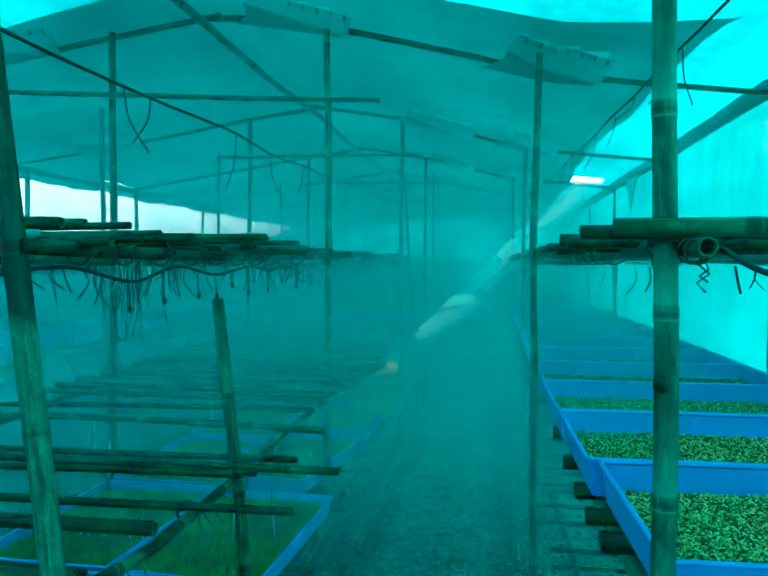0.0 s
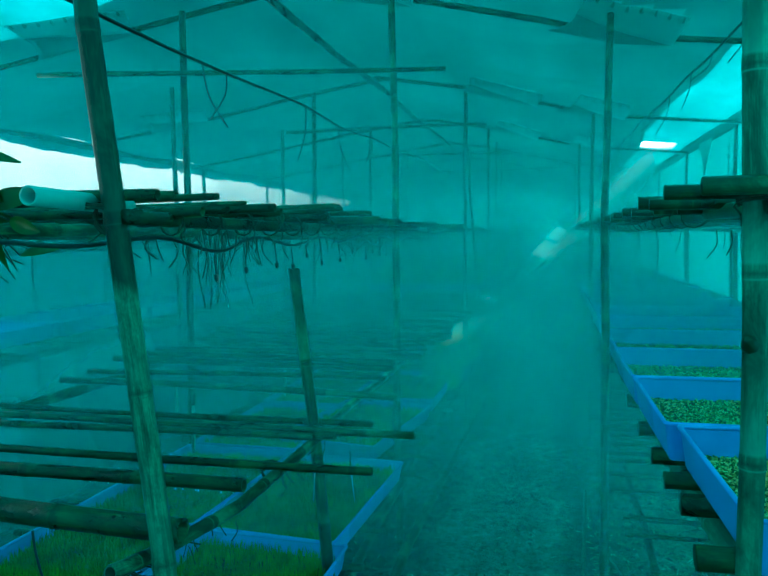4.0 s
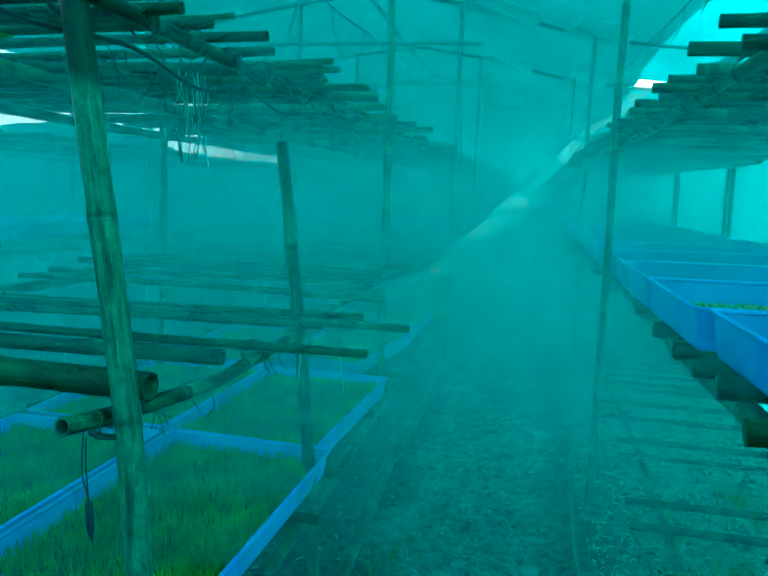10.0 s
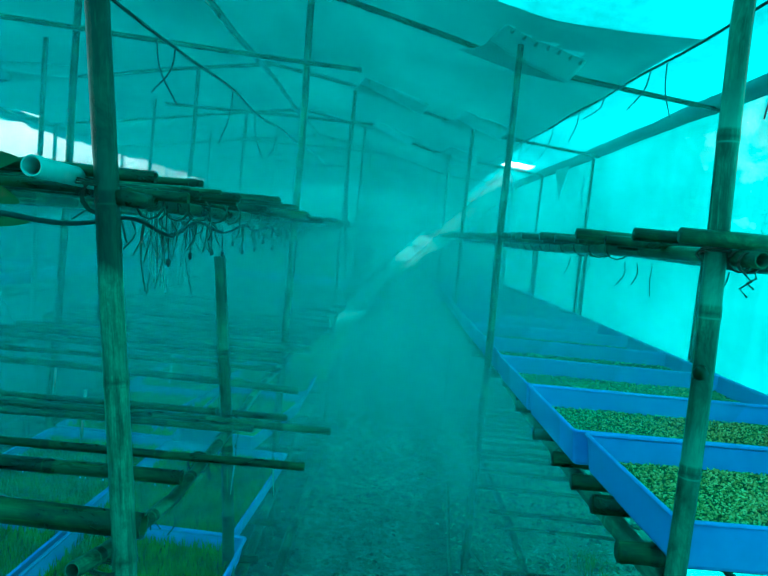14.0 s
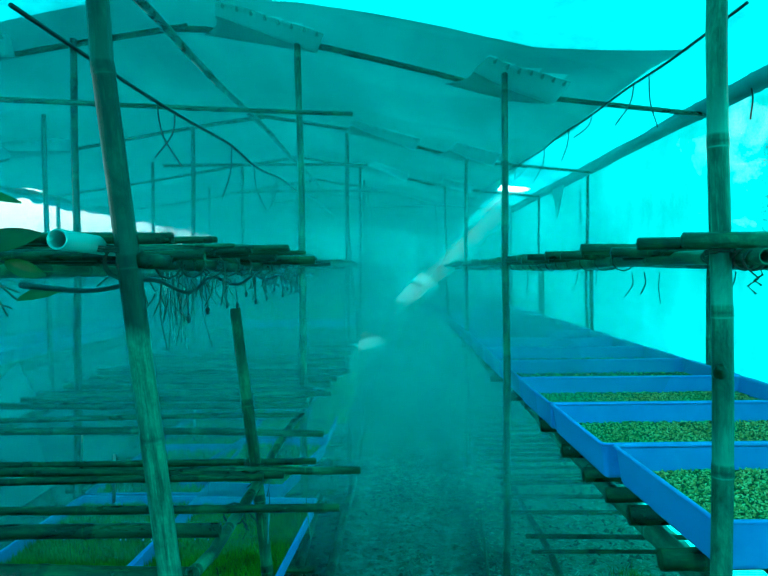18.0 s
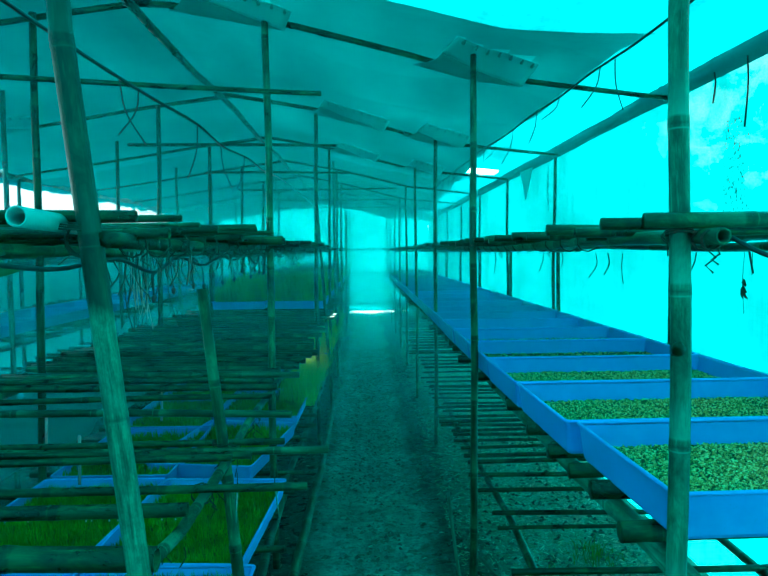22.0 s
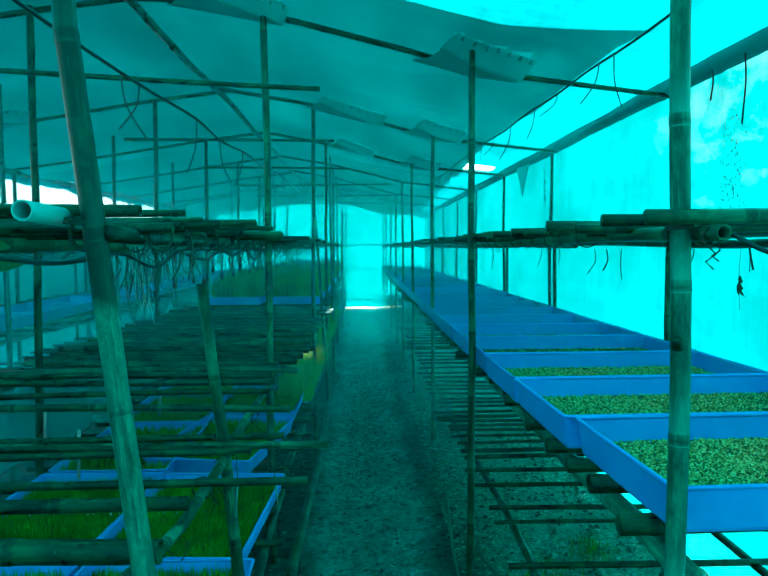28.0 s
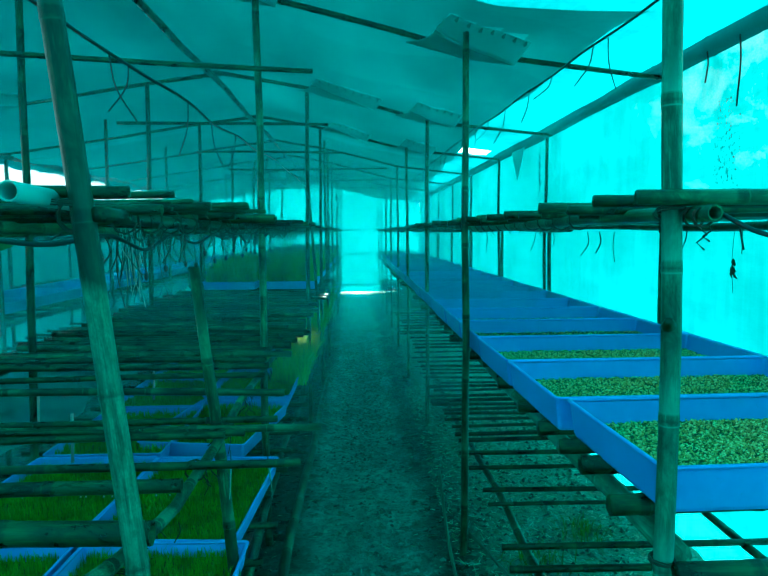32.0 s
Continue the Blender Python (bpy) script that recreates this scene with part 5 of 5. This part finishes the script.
    for x, y, z0, z1 in ((-1.165, 2.3, 0.955, 0.79), (-1.10, 3.0, 0.955, 0.83), (-1.42, 2.62, 0.955, 0.80)):
        d = part("drop_pipe", tube("drop_pipe", [(x, y, z0), (x - 0.002, y, (z0 + z1) / 2), (x - 0.005, y, z1)], 0.0055, PALE_PLASTIC, 10, hollow=True))
        tagged(d, "short white plastic pipe hanging under the middle shelf", "pipe", "drop pipes")
    drop = bmesh.new()
    bmesh.ops.create_icosphere(drop, subdivisions=1, radius=1)
    dv, df = [v.co.copy() for v in drop.verts], [tuple(v.index for v in f.verts) for f in drop.faces]
    drop.free()
    verts, faces = [], []
    for y, z, r in ((1.551, 0.974, 0.013), (1.738, 0.970, 0.008), (2.087, 0.963, 0.009)):
        for _ in range(11):
            o, R = len(verts), rng.uniform(0.0016, 0.0030)
            c = Vector((rng.uniform(-1.05, -0.64), y, z - r - R * 0.6))
            verts += [c + Vector((q.x * R, q.y * R, q.z * R * 1.25)) for q in dv]
            faces += [tuple(o + q for q in f) for f in df]
    tagged(part("water_drops", mesh_of("water_drops", verts, faces, WET)), "clear water drops hanging under the wet bamboo poles", "water drops", kind="stuff")
    pale = holder("root_bundle", "bundle of pale roots and twine hanging from the upper shelf", "roots")
    for k in range(26):
        p = Vector((-0.775 + rng.gauss(0, 0.018), 1.75 + rng.gauss(0, 0.03), 1.56))
        L = rng.uniform(0.06, 0.20)
        part("thread", tube("thread", wavy([p, p + Vector((rng.uniform(-0.012, 0.012), 0, -L * 0.5)), p + Vector((rng.uniform(-0.02, 0.02), 0, -L))], 3), rng.uniform(0.0008, 0.0017), rng.choice((PALE_PLASTIC, TWINE)), 4), pale)
    st = part("leaning_stick", culm("leaning_stick", [(-0.848, 0.99, 0.845), (-0.72, 0.995, 0.56), (-0.47, 1.0, -0.01)], 0.0085, 0.009, BAMBOO_DARK, 8, 0.25, seed=900))
    tagged(st, "dark thin stick leaning against the rack", "stick")
    for i, pts in enumerate((((0.233, 3.75, 0.22), (0.20, 3.1, 0.10), (0.205, 2.6, 0.04), (0.245, 1.95, 0.01)), ((0.30, 3.6, 0.012), (0.44, 2.9, 0.03), (0.47, 2.4, 0.012)))):
        s = part("bent_stick", tube("bent_stick", wavy(pts, 8), [0.009 - 0.003 * k / 24 for k in range(25)], BAMBOO_PALE, 7))
        tagged(s, "pale bent stick lying along the path edge", "stick", "bent sticks")


def build_sheet_heap():
    """A heap of folded sheet left on the rack beyond the second aisle."""
    verts, faces, n, m = [], [], 24, 14
    for j in range(m + 1):
        for i in range(n + 1):
            u, v = i / n * 2 - 1, j / m * 2 - 1
            h = max(0.0, 1 - u ** 4) * max(0.0, 1 - v ** 4) * (0.17 + 0.06 * noise.noise((u * 1.6, v * 1.6, 3)) + 0.02 * noise.noise((u * 6, v * 6, 9)))
            verts.append((-3.15 + 0.50 * u, 4.7 + 0.55 * v, 1.562 + h))
    faces = [(j * (n + 1) + i, j * (n + 1) + i + 1, (j + 1) * (n + 1) + i + 1, (j + 1) * (n + 1) + i) for j in range(m) for i in range(n)]
    p = part("folded_sheet", mesh_of("folded_sheet", verts, faces, DARK_TARP))
    tagged(p, "folded dark teal sheet heaped on a bamboo shelf", "tarpaulin")


def build_wall_debris():
    """Strings with dried leaves, dark specks and a torn flap on the bright side sheet."""
    rng = random.Random(41)
    for y, zt, zb, spots in ((1.88, 2.28, 1.02, (2.10, 2.02, 1.90, 1.85, 1.69, 1.39, 1.33)), (2.0, 2.3, 1.9, (2.2, 2.12, 2.05)), (2.284, 1.55, 1.22, (1.33, 1.30, 1.26)), (2.88, 1.56, 1.28, (1.40, 1.37)), (5.99, 2.3, 1.9, (2.2, 2.12, 2.04, 1.98))):
        s = holder("leaf_string", "thin string with dried dark leaves against the side sheet", "dried leaves", group="leaf strings")
        part("string", tube("string", wavy([(1.385, y, zt), (1.383, y + 0.01, (zt + zb) / 2), (1.385, y, zb)], 8), 0.0012, TWINE, 4), s)
        for z in spots:
            vs, fs = [], []
            for _ in range(rng.randint(5, 8)):
                d = (rng.uniform(-0.2, 0.1), rng.uniform(-0.45, 0.45), rng.uniform(-1, -0.4))
                v2, f2 = leaf_data((1.378, y + rng.uniform(-0.012, 0.012), z + rng.uniform(-0.012, 0.03)), d, (-1, rng.uniform(-0.6, 0.6), 0.2), rng.uniform(0.018, 0.045), rng.uniform(0.004, 0.009), rng.uniform(0.1, 0.7), 5, len(vs))
                vs += v2
                fs += f2
            part("dried_leaf", mesh_of("dried_leaf", vs, fs, DRY), s)
    verts, faces = [], []
    for _ in range(900):
        if rng.random() < 0.35:
            y, z = 3.0 + rng.gauss(0, 0.05), 1.70 + rng.random() ** 1.6 * 0.42
            y += rng.choice((-0.03, 0.03)) * (2.12 - z) * 2
        else:
            y, z = rng.choice((1.82, 1.93, 2.02, 2.12, 2.3, 5.6, 5.95, 6.1)) + rng.gauss(0, 0.035), 1.65 + 0.65 * rng.random() ** 0.7
        r = 0.0009 + 0.004 * rng.random() ** 3
        o = len(verts)
        x = EAST - 0.022
        k = 5
        verts += [(x, y + math.cos(a) * r * rng.uniform(0.6, 1.2), z + math.sin(a) * r * rng.uniform(0.7, 1.8)) for a in (2 * math.pi * q / k for q in range(k))] + [(x - 0.003, y, z)]
        faces += [(o + q, o + (q + 1) % k, o + k) for q in range(k)]
    m = part("dirt_specks", mesh_of("dirt_specks", verts, faces, TWINE, False))
    tagged(m, "dark specks of dirt stuck on the side sheet", "dirt", kind="stuff")
    for y, z, L in ((2.79, 2.33, 0.28), (3.05, 2.33, 0.13)):
        w = part("hanging_wire", tube("hanging_wire", wavy([(1.33, y, z), (1.335, y, z - L * 0.4), (1.335, y + 0.02, z - L)], 6), 0.004, RUBBER, 6))
        tagged(w, "short dark wire hanging from the eave pole", "wire", "hanging wires")
    f = part("torn_flap", mesh_of("torn_flap", [(1.33, 6.35, 2.32), (1.33, 6.85, 2.33), (1.325, 6.6, 2.04), (1.336, 6.35, 2.32), (1.336, 6.85, 2.33), (1.331, 6.6, 2.04)], [(0, 1, 2), (5, 4, 3), (0, 3, 4, 1), (1, 4, 5, 2), (2, 5, 3, 0)], PALE_PAD, False))
    tagged(f, "torn triangular flap of teal sheet under the eave", "sheet scrap")


DRY = plain("dried_leaf", (0.07, 0.055, 0.03), 0.8, 0.4, 30)


def build_ground_litter():
    rng = random.Random(51)

    def scatter(name, n, area, size, material, label, category, wide=0.06):
        verts, faces = [], []
        for _ in range(n):
            x, y = area(rng)
            z = ground_z(x, y) + 0.003
            a, L = rng.uniform(0, math.pi), rng.uniform(*size)
            w = L * wide * rng.uniform(0.6, 1.3)
            d, p = Vector((math.cos(a), math.sin(a), rng.uniform(-0.15, 0.25))), Vector((-math.sin(a), math.cos(a), 0))
            c = Vector((x, y, z))
            o = len(verts)
            verts += [c - d * L / 2 - p * w, c - d * L / 2 + p * w, c + d * L / 2 + p * w, c + d * L / 2 - p * w, c + Vector((0, 0, w * 1.6))]
            faces += [(o, o + 1, o + 4), (o + 1, o + 2, o + 4), (o + 2, o + 3, o + 4), (o + 3, o, o + 4)]
        ob = part(name, mesh_of(name, verts, faces, material, False))
        tagged(ob, label, category, kind="stuff")

    scatter("straw", 13000, lambda r: (r.uniform(0.25, 1.35), 0.9 + 6 * r.random() ** 1.2), (0.008, 0.040), STRAW, "pale straw scattered on damp soil under the rack", "straw")
    scatter("straw", 900, lambda r: (r.gauss(-0.12, 0.22), 1.0 + 9 * r.random() ** 1.3), (0.008, 0.035), STRAW, "bits of straw trodden into the path", "straw")
    scatter("straw", 700, lambda r: (r.uniform(-1.9, -0.5), 1.0 + 5 * r.random()), (0.01, 0.04), STRAW, "straw litter under the rack of grass trays", "straw")

    scatter("leaf_chips", 2000, lambda r: (r.gauss(-0.18, 0.17), 1.0 + 8 * r.random() ** 1.2), (0.010, 0.032), CHIPS, "damp chips of leaf and sheath trodden into the path", "leaf litter", 0.3)
    scatter("leaf_chips", 2600, lambda r: (r.uniform(0.3, 1.35), 1.0 + 5 * r.random() ** 1.2), (0.010, 0.035), CHIPS, "damp leaf chips littering the soil under the rack", "leaf litter", 0.28)

    def clods(name, n, area, size, label):
        ico = bmesh.new()
        bmesh.ops.create_icosphere(ico, subdivisions=1, radius=1)
        base_v, base_f = [v.co.copy() for v in ico.verts], [tuple(v.index for v in f.verts) for f in ico.faces]
        ico.free()
        verts, faces = [], []
        for _ in range(n):
            x, y = area(rng)
            r = rng.uniform(*size)
            m = pose(x, y, ground_z(x, y) + r * 0.15, 0, 0, rng.uniform(0, 360))
            o = len(verts)
            sx, sy, sz = rng.uniform(0.7, 1.3), rng.uniform(0.7, 1.3), rng.uniform(0.4, 0.8)
            verts += [m @ Vector((v.x * r * sx * rng.uniform(0.8, 1.2), v.y * r * sy * rng.uniform(0.8, 1.2), v.z * r * sz)) for v in base_v]
            faces += [tuple(o + q for q in f) for f in base_f]
        ob = part(name, mesh_of(name, verts, faces, SOIL, True))
        tagged(ob, label, "soil", kind="stuff")

    clods("clods", 900, lambda r: (r.gauss(-0.1, 0.28), 1.0 + 10 * r.random() ** 1.3), (0.006, 0.022), "small damp clods and pebbles on the trodden path")
    clods("clods", 500, lambda r: (r.uniform(0.2, 1.3), 1.0 + 6 * r.random()), (0.006, 0.02), "small clods of soil under the rack")
    # the pale stone on the path
    bm = bmesh.new()
    bmesh.ops.create_icosphere(bm, subdivisions=2, radius=1)
    for v in bm.verts:
        v.co *= 1 + 0.25 * noise.noise(v.co * 1.7)
        v.co = Vector((v.co.x * 0.042, v.co.y * 0.03, v.co.z * 0.02))
    me = bpy.data.meshes.new("stone")
    bm.to_mesh(me)
    bm.free()
    me.materials.append(plain("pale_stone", (0.42, 0.42, 0.38), 0.8, 0.2, 40))
    me.polygons.foreach_set("use_smooth", [True] * len(me.polygons))
    st = part("stone", me, None, pose(0.04, 2.68, ground_z(0.04, 2.68) + 0.012, 0, 8, 25))
    tagged(st, "pale flat stone lying on the path", "stone")
    for i, (x, y, n, h) in enumerate(((0.72, 2.60, 320, 0.10), (0.88, 2.45, 200, 0.09), (0.62, 3.1, 90, 0.07), (0.95, 3.4, 90, 0.08), (-0.42, 1.95, 60, 0.07), (-0.45, 2.6, 50, 0.06), (0.3, 1.7, 50, 0.05))):
        verts, faces = [], []
        for _ in range(n):
            px, py = x + rng.gauss(0, 0.07), y + rng.gauss(0, 0.07)
            b = Vector((px, py, ground_z(px, py)))
            a, L = rng.uniform(0, 6.28), h * rng.uniform(0.5, 1.2)
            d = Vector((math.cos(a) * 0.5, math.sin(a) * 0.5, 1)) * L
            p = Vector((-math.sin(a), math.cos(a), 0)) * 0.0025
            o = len(verts)
            verts += [b - p, b + p, b + d * 0.6 + p, b + d * 0.6 - p, b + d + Vector((d.x, d.y, -0.2 * L))]
            faces += [(o, o + 1, o + 2, o + 3), (o + 3, o + 2, o + 4)]
        t = part("weed_tuft", mesh_of("weed_tuft", verts, faces, FRESH_LEAF, False))
        tagged(t, "small green weed tuft growing in damp soil", "weeds", "weed tufts", "stuff")


# ---- mist ----
def sheet_of_mist(name, y, density, wave, seed, fade_top=-1, fade_side=0.0, along=None, colour=(0.25, 0.98, 0.97)):
    """One billowing layer of droplets, from side to side and up to the roof; along: its length, for a layer down an aisle."""
    nx, nz = 36, 12
    x0, x1 = along or (-3.93, 1.40)
    verts = []
    for k in range(nz + 1):
        for i in range(nx + 1):
            x = x0 + (x1 - x0) * i / nx
            z = (2.62 if along else zr(x) + 0.04) * k / nz
            drift = wave * (noise.noise((x * 0.8, k * 0.22, seed)) + 0.4 * noise.noise((x * 2.1, k * 0.5, seed + 40)))
            verts.append((x, drift + (0 if along else -0.2 * (z - 0.9) - 0.45 * min(0.9, math.hypot(x + 0.15, 0.15)) + 0.9 * max(0.0, x - 0.3)), z))
    faces = [(k * (nx + 1) + i, k * (nx + 1) + i + 1, (k + 1) * (nx + 1) + i + 1, (k + 1) * (nx + 1) + i) for k in range(nz) for i in range(nx)]
    b = new(name, mesh_of(name, verts, faces, mist_material("mist", density, colour, fade_top, fade_side, 5.5)))
    b.location = (0, y, 0)
    return b


def build_mist():
    banks = []
    y = 2.15
    for i, gap in enumerate((0.35, 0.4, 0.4, 0.45, 0.5, 0.55, 0.6, 0.7, 0.8, 0.9, 1.1, 1.3, 1.6, 2.0)):
        b = sheet_of_mist("mist_bank", y, 1 - math.exp(-0.62 * gap), 0.15, i + 3, fade_side=0.1)
        tagged(b, "drifting bank of fine pale mist settling in the house", "mist", "mist banks")
        banks.append((b, y))
        y += gap
    for i, (y, d) in enumerate(((3.4, 0.06), (4.4, 0.09), (5.1, 0.13), (8.6, 0.28), (10.4, 0.28), (12.2, 0.36), (14.6, 0.50))):
        b = sheet_of_mist("thin_mist", y, d, 0.2, i + 13, 0.12)
        tagged(b, "faint haze hanging under the roof", "mist", "thin mist")
    # haze along the second aisle
    b = sheet_of_mist("thin_mist", 0, 0.5, 0.15, 49, along=(-8.0, 8.0))
    b.matrix_basis = pose(-2.1, 9.5, 0, 0, 0, 90)
    tagged(b, "veil of pale mist hanging along the second aisle", "mist", "aisle mist")
    return banks


SUN_WAY = Vector((4.0, 3.9, 4.0)).normalized()


def build_shaft():
    """Mist veil added where the sun falls in through the tear: slanting, with the beam's dense upper edge and fade put
    into its density.
    """
    foot = Vector((-0.86, 5.78, 0.55))
    face = Vector((0, -1, 0))
    face = (face - SUN_WAY * face.dot(SUN_WAY)).normalized()
    verts, faces, drift = [], [], []
    L, n = 3.4, 16
    lie = (SUN_WAY * math.cos(radians(5)) + face * math.sin(radians(5))).normalized()
    across = SUN_WAY.cross(face).normalized()
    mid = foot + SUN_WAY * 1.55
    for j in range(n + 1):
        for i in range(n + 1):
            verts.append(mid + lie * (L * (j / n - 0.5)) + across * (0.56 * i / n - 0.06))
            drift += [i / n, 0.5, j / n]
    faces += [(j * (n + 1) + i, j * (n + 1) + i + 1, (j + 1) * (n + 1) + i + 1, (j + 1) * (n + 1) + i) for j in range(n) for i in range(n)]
    # paler than the other mist, to brighten the beam
    me = mesh_of("mist_shaft", verts, faces, mist_material("sunbeam_shaped_mist", 0.6, (0.8, 0.95, 0.92), 0.10, 0.7, 1.5, "drift"))
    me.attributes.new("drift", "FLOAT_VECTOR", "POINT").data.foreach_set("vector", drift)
    return tagged(new("mist_shaft", me), "slanting veil of mist across the aisle, shaped and paled as a sunbeam", "mist")


build_ground()
build_sheets()
build_frame()
build_west_rack()
build_east_rack()
build_far_west_rack()
build_trays()
build_pads()
build_mist_lines()
build_pipe()
build_east_hoses()
build_vine()
build_hangings()
build_wall_debris()
build_sheet_heap()
build_ground_litter()
BANKS = build_mist()
SHAFT = build_shaft()


def motions():
    # the mist thickens, then drifts off down the house and out at the far end
    shift = ((0, 0.3), (1.0, 0.42), (2.0, 0.35), (3.0, 0.15), (3.5, 0.1), (5.5, -0.2), (6.0, -0.3), (10.0, -0.35), (13.0, -0.1), (15.0, 0.1), (16.0, 0.2), (17.0, 0.35), (18.0, 0.65), (19.0, 1.8), (20.0, 6.0), (21.0, 10.0), (22.0, 13.5), (23.0, 16.0), (27.0, 18.0), (32.0, 19.0))
    for i, (b, y) in enumerate(BANKS):
        walk(b, [(t, pose(0, y + s * (1 + 0.03 * i) + 0.05 * math.sin(t * 0.5 + i), 0.02 * math.sin(t * 0.4 + 2 * i))) for t, s in shift])
    # the veils in the sunlight hang still, then go off with the rest
    gone = ((0, 0.0), (6.0, -0.05), (12.0, 0.05), (16.0, 0.0), (17.5, 0.03), (18.2, 0.1), (18.8, 0.6), (19.3, 2.2), (19.8, 6.0), (20.4, 13.0), (21.4, 24.0), (32.0, 29.0))
    walk(SHAFT, [(t, pose(0.02 * math.sin(t), dy, 0.015 * math.sin(0.7 * t))) for t, dy in gone])


motions()
